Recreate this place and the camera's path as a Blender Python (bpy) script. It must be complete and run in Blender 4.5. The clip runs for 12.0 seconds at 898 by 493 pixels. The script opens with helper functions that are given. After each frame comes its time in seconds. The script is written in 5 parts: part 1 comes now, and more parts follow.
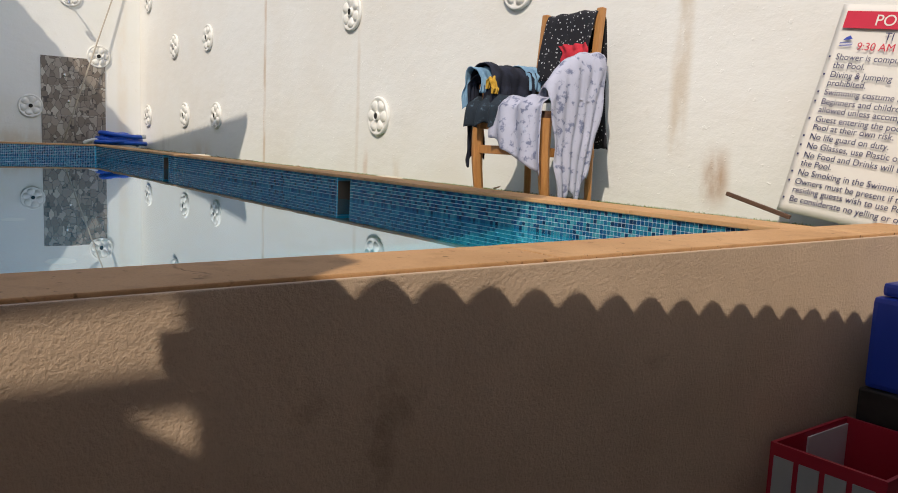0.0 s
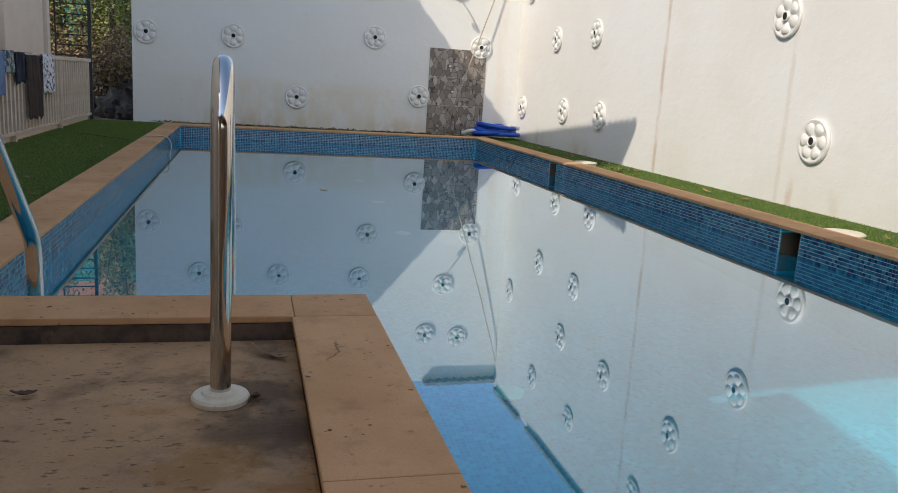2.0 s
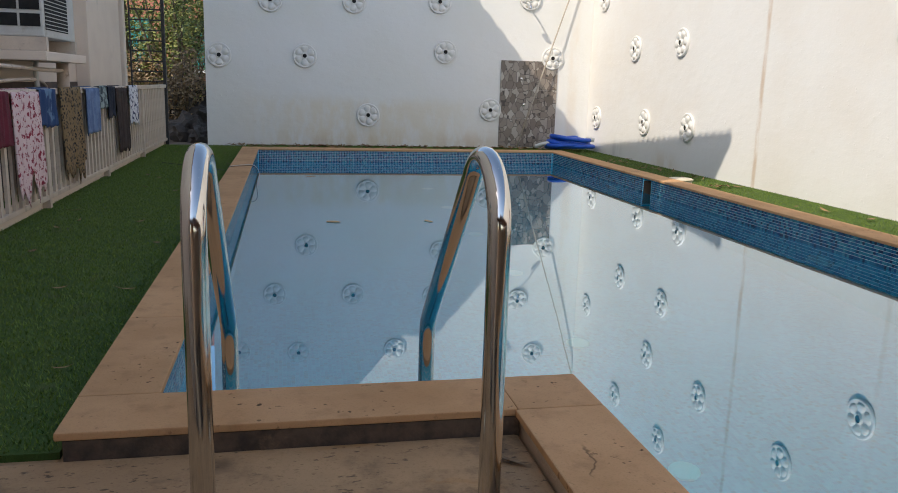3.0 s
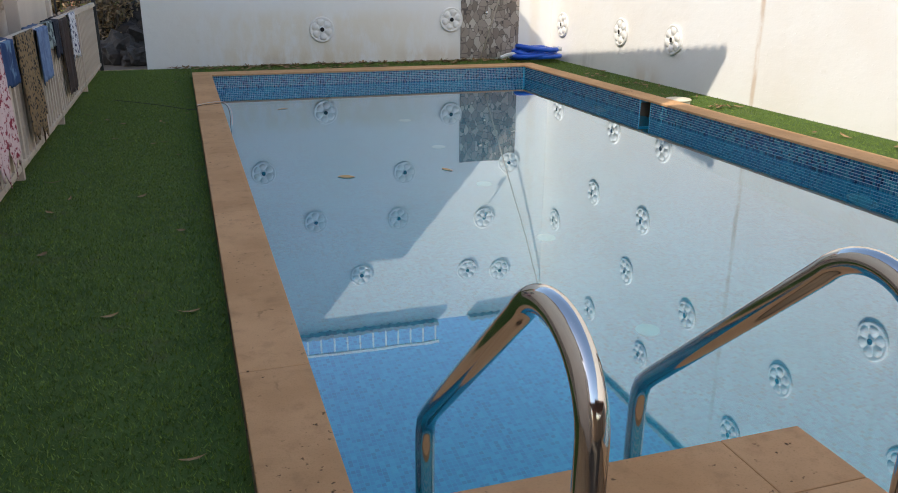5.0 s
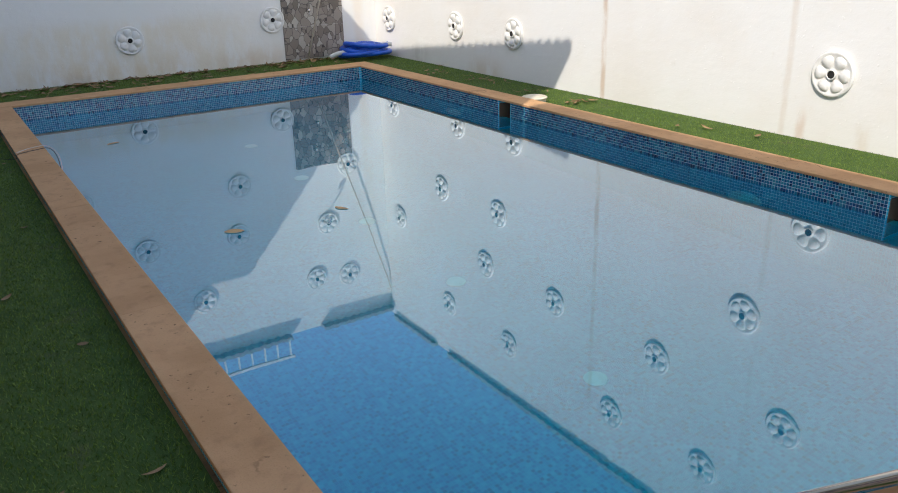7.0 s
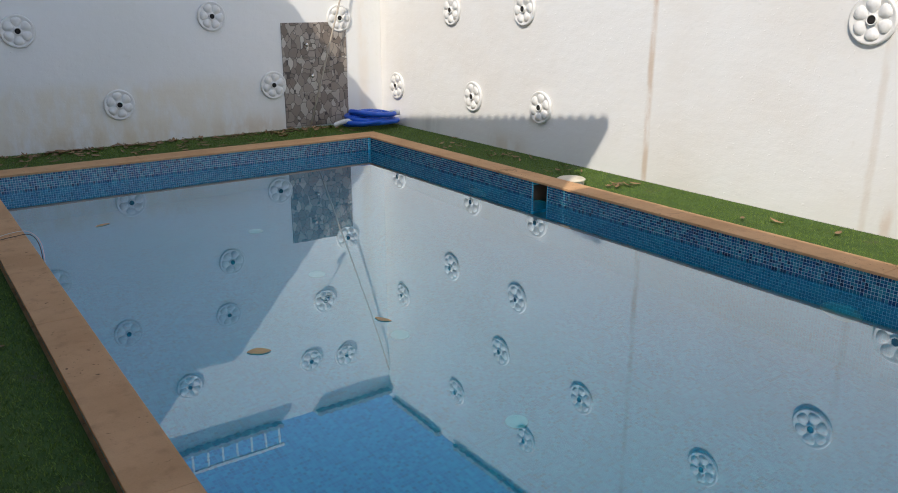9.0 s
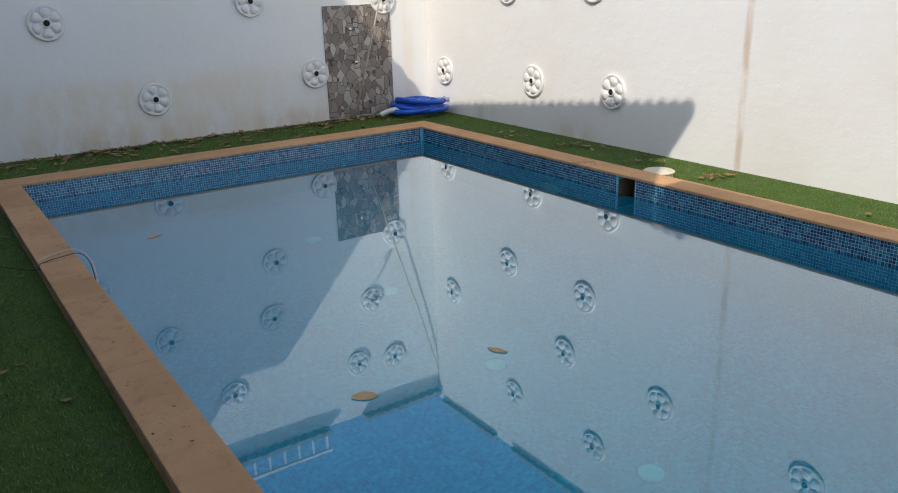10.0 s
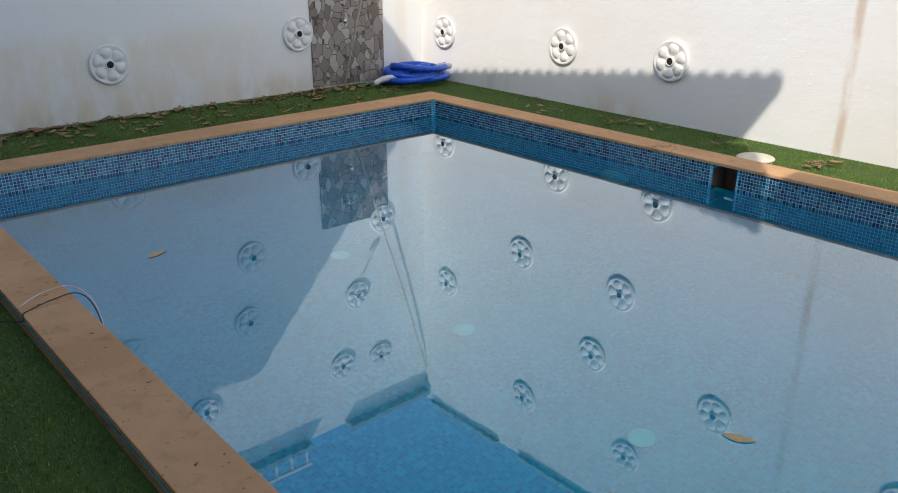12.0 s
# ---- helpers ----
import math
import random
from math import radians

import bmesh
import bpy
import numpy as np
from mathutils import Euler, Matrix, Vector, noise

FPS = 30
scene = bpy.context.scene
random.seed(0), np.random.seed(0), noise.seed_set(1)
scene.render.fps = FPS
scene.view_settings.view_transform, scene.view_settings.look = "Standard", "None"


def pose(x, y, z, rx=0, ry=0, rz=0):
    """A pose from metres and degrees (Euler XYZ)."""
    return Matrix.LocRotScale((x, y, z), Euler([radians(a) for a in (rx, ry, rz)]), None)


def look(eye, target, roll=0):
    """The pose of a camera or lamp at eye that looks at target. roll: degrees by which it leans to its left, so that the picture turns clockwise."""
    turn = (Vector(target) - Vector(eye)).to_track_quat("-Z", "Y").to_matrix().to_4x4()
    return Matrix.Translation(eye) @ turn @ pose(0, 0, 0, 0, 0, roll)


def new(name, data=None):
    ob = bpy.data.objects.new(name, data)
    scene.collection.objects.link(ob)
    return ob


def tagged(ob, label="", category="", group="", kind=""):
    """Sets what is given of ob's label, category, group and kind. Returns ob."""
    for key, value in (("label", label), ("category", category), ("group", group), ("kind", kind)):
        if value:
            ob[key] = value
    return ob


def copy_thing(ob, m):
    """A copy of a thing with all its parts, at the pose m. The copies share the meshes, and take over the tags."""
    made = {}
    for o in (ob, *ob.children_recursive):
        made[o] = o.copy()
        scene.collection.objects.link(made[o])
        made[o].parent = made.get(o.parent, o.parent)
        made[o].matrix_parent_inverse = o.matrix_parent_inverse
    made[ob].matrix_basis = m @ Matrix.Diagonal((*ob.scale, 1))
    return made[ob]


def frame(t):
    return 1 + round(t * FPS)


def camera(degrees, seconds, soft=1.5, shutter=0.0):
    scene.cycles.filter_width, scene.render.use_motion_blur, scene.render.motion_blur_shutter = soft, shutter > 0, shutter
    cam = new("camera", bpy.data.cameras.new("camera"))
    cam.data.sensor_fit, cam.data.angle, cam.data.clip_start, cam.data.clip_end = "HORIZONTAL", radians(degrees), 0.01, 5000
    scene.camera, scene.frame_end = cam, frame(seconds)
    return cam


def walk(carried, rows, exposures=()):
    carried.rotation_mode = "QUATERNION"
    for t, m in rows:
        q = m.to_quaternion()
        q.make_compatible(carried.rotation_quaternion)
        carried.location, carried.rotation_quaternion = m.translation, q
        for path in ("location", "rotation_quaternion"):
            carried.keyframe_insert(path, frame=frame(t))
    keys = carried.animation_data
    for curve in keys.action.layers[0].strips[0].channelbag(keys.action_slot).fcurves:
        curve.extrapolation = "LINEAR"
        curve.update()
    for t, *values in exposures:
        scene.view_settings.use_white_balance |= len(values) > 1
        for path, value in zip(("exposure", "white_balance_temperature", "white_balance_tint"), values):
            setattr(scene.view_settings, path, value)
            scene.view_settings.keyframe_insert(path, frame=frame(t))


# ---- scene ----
cam = camera(58.6, 12.0, 0.95)
PATH = [
    (0, (1.195, -1.969, 0.275), (2.393, -0.390, 0.012), 2.5),
    (0.5, (1.026, -1.625, 0.369), (2.206, -0.027, 0.133), 3.1),
    (1, (0.977, -1.387, 0.528), (2.058, 0.270, 0.236), 3.4),
    (1.5, (0.948, -1.212, 0.585), (1.738, 0.580, 0.218), 3.0),
    (2, (0.838, -1.082, 0.711), (1.330, 0.816, 0.317), 3.5),
    (2.5, (0.591, -0.879, 0.697), (0.957, 1.052, 0.326), 2.8),
    (3, (0.361, -0.729, 0.880), (0.755, 1.191, 0.484), 1.6),
    (3.2, (0.335, -0.639, 0.903), (0.735, 1.272, 0.469), 1.2),
    (4.8, (-0.232, -0.057, 1.174), (0.294, 1.771, 0.556), 1.0),
    (5, (-0.289, -0.015, 1.190), (0.296, 1.783, 0.537), 0.4),
    (5.5, (-0.411, 0.122, 1.264), (0.316, 1.833, 0.527), -0.9),
    (6, (-0.471, 0.311, 1.391), (0.303, 1.970, 0.584), -1.8),
    (6.5, (-0.536, 0.466, 1.443), (0.338, 2.075, 0.640), -1.8),
    (7, (-0.713, 0.695, 1.493), (0.298, 2.264, 0.773), -1.6),
    (7.5, (-0.774, 0.861, 1.594), (0.277, 2.450, 0.985), -1.5),
    (9.3, (-0.649, 1.999, 1.534), (0.455, 3.559, 0.944), 0.1),
    (9.5, (-0.712, 2.197, 1.528), (0.410, 3.734, 0.911), -0.3),
    (10, (-0.721, 2.557, 1.555), (0.343, 4.126, 0.917), -1.6),
    (10.5, (-0.776, 2.972, 1.521), (0.331, 4.503, 0.865), -2.1),
    (11, (-0.815, 3.402, 1.474), (0.384, 4.834, 0.759), -1.3),
    (11.5, (-0.821, 3.850, 1.463), (0.379, 5.265, 0.717), -0.8),
    (12, (-0.859, 4.259, 1.465), (0.372, 5.655, 0.732), 0.0),
]
walk(cam, [(t, look(eye, target, roll)) for t, eye, target, roll in PATH],
     [(0, 0.95, 7100, 10), (1, 0.82, 6950, 10), (1.5, 0.9, 6950, 10), (2.5, 1.14, 7000, 10), (3.2, 1.2, 7000, 10), (5, 1.45, 6950, 10),
      (6.5, 1.47, 6700, 10), (7.5, 1.2, 6650, 10), (9.5, 1.1, 6650, 10), (12, 1.28, 6600, 10)])

# ---------------------------------------------------------------- light
SUN_DIR = Vector((1.0, 0.73, -1.17)).normalized()      # the way the sunlight travels
sun_data = bpy.data.lights.new("sun", "SUN")
sun_data.energy, sun_data.angle, sun_data.color = 1.55, radians(0.28), (1.0, 0.93, 0.84)
sun_lamp = new("sun", sun_data)
sun_lamp.matrix_world = look((0, 0, 30), Vector((0, 0, 30)) + SUN_DIR)

world = bpy.data.worlds.new("world")
scene.world = world
world.use_nodes = True
wn = world.node_tree
sky = wn.nodes.new("ShaderNodeTexSky")
sky.sky_type, sky.sun_disc = "NISHITA", False
sky.sun_elevation = math.asin(-SUN_DIR.z)
sky.sun_rotation = math.atan2(-SUN_DIR.x, -SUN_DIR.y)
sky.dust_density, sky.air_density, sky.ozone_density = 1.0, 1.0, 1.5
wn.nodes["Background"].inputs["Strength"].default_value = 0.118
wn.links.new(sky.outputs[0], wn.nodes["Background"].inputs["Color"])


# ---------------------------------------------------------------- materials
def nodes_of(name):
    m = bpy.data.materials.new(name)
    m.use_nodes = True
    nt = m.node_tree
    return m, nt, nt.nodes["Principled BSDF"]


def node(nt, kind, **values):
    n = nt.nodes.new(kind)
    for key, value in values.items():
        if key in n.inputs:
            n.inputs[key].default_value = value
    return n


def math_node(nt, op, a, b=None):
    n = nt.nodes.new("ShaderNodeMath")
    n.operation = op
    for i, v in enumerate((a, b)):
        if v is None:
            continue
        if isinstance(v, (int, float)):
            n.inputs[i].default_value = v
        else:
            nt.links.new(v, n.inputs[i])
    return n.outputs[0]


def mixed(nt, fac, a, b, blend="MIX"):
    n = nt.nodes.new("ShaderNodeMix")
    n.data_type, n.blend_type = "RGBA", blend
    for i, v in ((0, fac), (6, a), (7, b)):
        if isinstance(v, (int, float)):
            n.inputs[i].default_value = v
        elif isinstance(v, tuple):
            n.inputs[i].default_value = (*v, 1)
        else:
            nt.links.new(v, n.inputs[i])
    return n.outputs[2]


def noise_of(nt, scale, detail=4.0, rough=0.55, stretch=(1, 1, 1), where=None):
    if where is None:
        where = nt.nodes.new("ShaderNodeTexCoord").outputs["Object"]
    mp = nt.nodes.new("ShaderNodeMapping")
    mp.inputs["Scale"].default_value = stretch
    nt.links.new(where, mp.inputs["Vector"])
    n = node(nt, "ShaderNodeTexNoise", Scale=scale, Detail=detail, Roughness=rough)
    nt.links.new(mp.outputs[0], n.inputs["Vector"])
    return n.outputs["Fac"]


def between(nt, value, lo, hi):
    n = nt.nodes.new("ShaderNodeMapRange")
    n.interpolation_type = "SMOOTHSTEP"
    n.inputs["From Min"].default_value, n.inputs["From Max"].default_value = lo, hi
    nt.links.new(value, n.inputs["Value"])
    return n.outputs["Result"]


def bump(nt, bsdf, height, strength, distance):
    b = node(nt, "ShaderNodeBump", Strength=strength, Distance=distance)
    nt.links.new(height, b.inputs["Height"])
    nt.links.new(b.outputs[0], bsdf.inputs["Normal"])


def surface(name, c1, c2, scale=8.0, rough=0.7, metal=0.0, grain=120.0, relief=0.2, depth=0.002, stain=None, stain_scale=2.0,
            stain_at=(0.56, 0.75), stretch=(1, 1, 1), spread=0.0):
    """A surface with a coarse and a fine variation, a stain and a relief."""
    m, nt, b = nodes_of(name)
    coarse = noise_of(nt, scale, 5, 0.6, stretch)
    fine = noise_of(nt, grain, 3, 0.6, stretch)
    col = mixed(nt, between(nt, coarse, 0.3, 0.7), c1, c2)
    col = mixed(nt, math_node(nt, "MULTIPLY", between(nt, fine, 0.45, 0.75), 0.25), col, tuple(0.6 * v for v in c1))
    if stain:
        s = noise_of(nt, stain_scale, 6, 0.65, stretch)
        col = mixed(nt, between(nt, s, *stain_at), col, stain)
    if spread:
        info = nt.nodes.new("ShaderNodeObjectInfo")
        dark = math_node(nt, "MULTIPLY", info.outputs["Random"], spread)
        col = mixed(nt, dark, col, tuple(0.35 * v for v in c1))
    nt.links.new(col, b.inputs["Base Color"])
    b.inputs["Roughness"].default_value, b.inputs["Metallic"].default_value = rough, metal
    if relief:
        h = math_node(nt, "ADD", math_node(nt, "MULTIPLY", coarse, 0.6), math_node(nt, "MULTIPLY", fine, 0.4))
        bump(nt, b, h, relief, depth)
    return m


def streak(nt, across, height, at, half, lo, hi, wobble):
    """A mask for a run-down mark on a wall: centre, half width, and between two heights."""
    off = math_node(nt, "ABSOLUTE", math_node(nt, "SUBTRACT", math_node(nt, "ADD", across, wobble), at))
    side = math_node(nt, "SUBTRACT", 1.0, between(nt, off, half * 0.2, half))
    up = math_node(nt, "MULTIPLY", between(nt, height, lo - 0.1, lo + 0.1), math_node(nt, "SUBTRACT", 1.0, between(nt, height, hi - 0.25, hi)))
    return math_node(nt, "MULTIPLY", side, up)


def wall_paint(name, along, marks, tint):
    """White painted render with trowel waves, dirt and run-down marks. along: 'X' or 'Y'."""
    m, nt, b = nodes_of(name)
    where = nt.nodes.new("ShaderNodeTexCoord").outputs["Object"]
    sep = nt.nodes.new("ShaderNodeSeparateXYZ")
    nt.links.new(where, sep.inputs[0])
    big, fine, mid = noise_of(nt, 0.9, 5), noise_of(nt, 90, 4), noise_of(nt, 9, 5, 0.6)
    col = mixed(nt, between(nt, big, 0.35, 0.7), (0.80, 0.79, 0.76), tint)
    col = mixed(nt, math_node(nt, "MULTIPLY", between(nt, mid, 0.62, 0.8), 0.25), col, (0.62, 0.58, 0.5))
    wob = math_node(nt, "MULTIPLY", math_node(nt, "SUBTRACT", noise_of(nt, 5, 4), 0.5), 0.035)
    patch = between(nt, noise_of(nt, 6, 5, 0.6, (1, 1, 0.4)), 0.28, 0.62)
    for at, half, lo, hi, strength, colour in marks:
        mask = math_node(nt, "MULTIPLY", math_node(nt, "MULTIPLY", streak(nt, sep.outputs[along], sep.outputs["Z"], at, half, lo, hi, wob), patch), strength)
        col = mixed(nt, mask, col, colour)
    nt.links.new(col, b.inputs["Base Color"])
    b.inputs["Roughness"].default_value = 0.75
    blister = between(nt, noise_of(nt, 26, 3, 0.5), 0.66, 0.74)
    sweep = noise_of(nt, 3.2, 5, 0.6, (1, 1, 2.2))
    h = math_node(nt, "ADD", math_node(nt, "MULTIPLY", mid, 0.6), math_node(nt, "MULTIPLY", fine, 0.15))
    h = math_node(nt, "ADD", h, math_node(nt, "ADD", math_node(nt, "MULTIPLY", blister, 0.25), math_node(nt, "MULTIPLY", sweep, 0.9)))
    bump(nt, b, h, 0.6, 0.009)
    return m


RUST, DAMP, GREY = (0.40, 0.22, 0.11), (0.62, 0.50, 0.36), (0.45, 0.43, 0.40)
M_WALL_RIGHT = wall_paint("white_wall_paint_right", "Y", (
    (6.66, 0.05, -0.1, 3.6, 0.85, (0.60, 0.47, 0.36)), (4.58, 0.045, -0.1, 3.6, 0.4, (0.62, 0.52, 0.42)),
    (4.42, 0.06, -0.1, 0.25, 0.5, (0.6, 0.42, 0.3)), (0.97, 0.09, 0.25, 1.7, 0.6, (0.55, 0.43, 0.30)), (0.69, 0.12, 0.02, 0.36, 0.9, RUST),
    (8.7, 0.5, -0.15, 0.2, 0.5, DAMP), (3.9, 0.08, -0.1, 0.25, 0.4, DAMP), (10.2, 0.3, -0.15, 0.3, 0.4, GREY)), (0.77, 0.74, 0.69))
M_WALL_FAR = wall_paint("white_wall_paint_far", "X", (
    (1.5, 2.4, -0.15, 0.75, 0.6, (0.74, 0.65, 0.48)), (1.2, 1.5, -0.2, 0.25, 0.5, (0.62, 0.5, 0.32)), (3.1, 0.8, -0.2, 0.25, 0.6, DAMP), (0.9, 0.5, -0.2, 0.1, 0.6, GREY),
    (4.75, 0.12, -0.1, 2.5, 0.35, (0.74, 0.62, 0.48))), (0.78, 0.77, 0.72))
M_PLASTER = surface("tan_rough_plaster", (0.60, 0.44, 0.315), (0.52, 0.38, 0.27), 3, 0.9, grain=110, relief=0.9, depth=0.009,
                    stain=(0.36, 0.255, 0.175), stain_scale=2.2, stain_at=(0.62, 0.8))


def worn_stone(name, c1, c2, dark, fleck_scale, flecks, cracks, relief, spread=0.0):
    """Weathered stone or concrete: cloudy tone, dark flecks, pits, blotches and a few hair cracks."""
    m, nt, b = nodes_of(name)
    cloud, mid, grain = noise_of(nt, 2.2, 6, 0.62), noise_of(nt, 11, 5, 0.6), noise_of(nt, 170, 3)
    col = mixed(nt, between(nt, cloud, 0.3, 0.7), c1, c2)
    col = mixed(nt, math_node(nt, "MULTIPLY", between(nt, mid, 0.5, 0.75), 0.35), col, dark)
    col = mixed(nt, math_node(nt, "MULTIPLY", between(nt, grain, 0.5, 0.75), 0.25), col, dark)
    spots = noise_of(nt, fleck_scale, 3, 0.5)
    where_spots = between(nt, noise_of(nt, 4, 3), 0.38, 0.6)
    fleck = math_node(nt, "MULTIPLY", between(nt, spots, *flecks), where_spots)
    col = mixed(nt, fleck, col, tuple(0.35 * v for v in dark))
    v = node(nt, "ShaderNodeTexVoronoi", Scale=cracks)
    v.feature = "DISTANCE_TO_EDGE"
    where = nt.nodes.new("ShaderNodeTexCoord").outputs["Object"]
    bend = nt.nodes.new("ShaderNodeVectorMath")
    bend.operation = "ADD"
    wig = node(nt, "ShaderNodeTexNoise", Scale=6.0, Detail=4.0)
    nt.links.new(where, wig.inputs["Vector"])
    scaled = nt.nodes.new("ShaderNodeVectorMath")
    scaled.operation = "SCALE"
    scaled.inputs["Scale"].default_value = 0.22
    nt.links.new(wig.outputs["Color"], scaled.inputs[0])
    nt.links.new(where, bend.inputs[0]), nt.links.new(scaled.outputs[0], bend.inputs[1])
    nt.links.new(bend.outputs[0], v.inputs["Vector"])
    line = math_node(nt, "SUBTRACT", 1.0, between(nt, v.outputs["Distance"], 0.0, 0.006))
    line = math_node(nt, "MULTIPLY", line, between(nt, noise_of(nt, 1.7, 3), 0.56, 0.62))
    col = mixed(nt, math_node(nt, "MULTIPLY", line, 0.7), col, tuple(0.4 * v for v in dark))
    if spread:
        tone = math_node(nt, "MULTIPLY", nt.nodes.new("ShaderNodeObjectInfo").outputs["Random"], spread)
        col = mixed(nt, tone, col, dark)
    nt.links.new(col, b.inputs["Base Color"])
    b.inputs["Roughness"].default_value = 0.78
    b.inputs["Specular IOR Level"].default_value = 0.2
    h = math_node(nt, "SUBTRACT", math_node(nt, "ADD", math_node(nt, "MULTIPLY", mid, 0.7), math_node(nt, "MULTIPLY", grain, 0.25)), math_node(nt, "MULTIPLY", math_node(nt, "ADD", fleck, line), 0.5))
    bump(nt, b, h, relief, 0.004)
    return m


M_COPING = worn_stone("ochre_sandstone", (0.62, 0.36, 0.18), (0.50, 0.28, 0.13), (0.24, 0.125, 0.055), 38, (0.64, 0.72), 0.9, 0.45, 0.15)


def streaky_concrete():
    """Trowelled brown concrete with short dark strokes, damp clouds, rusty patches and wet stains round the rail feet."""
    m, nt, b = nodes_of("stained_brown_concrete")
    cloud, mid, grain = noise_of(nt, 1.6, 6, 0.62), noise_of(nt, 9, 6, 0.65), noise_of(nt, 150, 3)
    col = mixed(nt, between(nt, cloud, 0.3, 0.7), (0.47, 0.295, 0.155), (0.33, 0.205, 0.11))
    col = mixed(nt, math_node(nt, "MULTIPLY", between(nt, mid, 0.5, 0.72), 0.45), col, (0.15, 0.095, 0.055))
    rust = between(nt, noise_of(nt, 3.1, 5, 0.6, (0.7, 1.3, 1)), 0.56, 0.68)
    col = mixed(nt, math_node(nt, "MULTIPLY", rust, 0.55), col, (0.36, 0.16, 0.04))
    damp = between(nt, noise_of(nt, 2.3, 6, 0.6), 0.52, 0.66)
    col = mixed(nt, math_node(nt, "MULTIPLY", damp, 0.6), col, (0.075, 0.05, 0.032))
    pale = between(nt, noise_of(nt, 5.3, 5, 0.65), 0.60, 0.74)
    col = mixed(nt, math_node(nt, "MULTIPLY", pale, 0.35), col, (0.48, 0.35, 0.23))
    stroke = between(nt, noise_of(nt, 62, 4, 0.6, (0.5, 1.2, 1)), 0.60, 0.68)
    stroke = math_node(nt, "MULTIPLY", stroke, between(nt, noise_of(nt, 3.3, 3), 0.32, 0.52))
    col = mixed(nt, math_node(nt, "MULTIPLY", stroke, 0.75), col, (0.055, 0.038, 0.026))
    col = mixed(nt, math_node(nt, "MULTIPLY", between(nt, grain, 0.5, 0.75), 0.25), col, (0.12, 0.08, 0.05))
    where = nt.nodes.new("ShaderNodeTexCoord").outputs["Object"]
    ragged = math_node(nt, "MULTIPLY", math_node(nt, "SUBTRACT", noise_of(nt, 8, 6, 0.7), 0.5), 0.5)
    for at, inner, outer, strength, colour in (((0.86, 0.86, -0.07), 0.06, 0.20, 0.75, (0.09, 0.058, 0.036)), ((0.93, 0.62, -0.07), 0.05, 0.20, 0.7, (0.10, 0.062, 0.038)),
                                               ((0.76, 0.50, -0.07), 0.02, 0.15, 0.6, (0.25, 0.125, 0.03)), ((0.90, 1.20, -0.07), 0.04, 0.16, 0.6, (0.09, 0.06, 0.04)),
                                               ((0.19, 0.82, -0.07), 0.05, 0.13, 0.5, (0.12, 0.08, 0.05))):
        away = nt.nodes.new("ShaderNodeVectorMath")
        away.operation = "DISTANCE"
        away.inputs[1].default_value = at
        nt.links.new(where, away.inputs[0])
        wet = math_node(nt, "SUBTRACT", 1.0, between(nt, math_node(nt, "ADD", away.outputs["Value"], ragged), inner, outer))
        col = mixed(nt, math_node(nt, "MULTIPLY", wet, strength), col, colour)
    nt.links.new(col, b.inputs["Base Color"])
    b.inputs["Roughness"].default_value = 0.8
    b.inputs["Specular IOR Level"].default_value = 0.2
    h = math_node(nt, "SUBTRACT", math_node(nt, "ADD", math_node(nt, "MULTIPLY", mid, 0.8), math_node(nt, "MULTIPLY", grain, 0.25)), math_node(nt, "MULTIPLY", stroke, 0.6))
    bump(nt, b, h, 0.5, 0.005)
    return m


M_CONCRETE = streaky_concrete()
M_GROUND = surface("grey_paving", (0.15, 0.13, 0.11), (0.11, 0.10, 0.09), 2, 0.9, relief=0.4, stain=(0.16, 0.14, 0.12))
# Mould, with the shadow gap under the coping put into the dark colours.
M_MOULD_SHADE = surface("mould_and_shade_concrete", (0.13, 0.085, 0.055), (0.05, 0.036, 0.026), 14, 0.9, grain=60, relief=0.8, depth=0.006, stain=(0.26, 0.17, 0.10), stain_scale=9)
M_EARTH = surface("dry_earth", (0.17, 0.12, 0.08), (0.11, 0.08, 0.055), 3, 0.95, grain=30, relief=0.8, depth=0.03)
M_TURF_BASE = surface("turf_backing", (0.038, 0.08, 0.008), (0.056, 0.108, 0.013), 6, 0.95, grain=260, relief=0.9, depth=0.01,
                      stain=(0.07, 0.075, 0.03), stain_scale=3)
M_CREAM = surface("cream_house_paint", (0.80, 0.66, 0.53), (0.74, 0.60, 0.48), 2, 0.8, relief=0.25, stain=(0.42, 0.35, 0.28), stain_scale=1.6, stain_at=(0.6, 0.85))
M_ROOF = surface("red_roof_tile", (0.30, 0.14, 0.09), (0.22, 0.10, 0.07), 3, 0.85, relief=0.4)
M_SLAB = surface("grey_roof_concrete", (0.34, 0.33, 0.31), (0.27, 0.26, 0.25), 2, 0.9, relief=0.4)
M_FENCE = surface("cream_painted_metal", (0.70, 0.57, 0.45), (0.58, 0.46, 0.36), 5, 0.5, relief=0.15, stain=(0.24, 0.15, 0.10), stain_scale=9, stain_at=(0.55, 0.75))
M_BLACK_IRON = surface("black_iron", (0.02, 0.018, 0.017), (0.035, 0.03, 0.028), 12, 0.5, relief=0.2)
M_ORNAMENT = surface("white_moulded_plaster", (0.80, 0.79, 0.76), (0.74, 0.72, 0.67), 14, 0.6, relief=0.2, depth=0.003, stain=(0.58, 0.5, 0.4), stain_scale=10, stain_at=(0.66, 0.85))
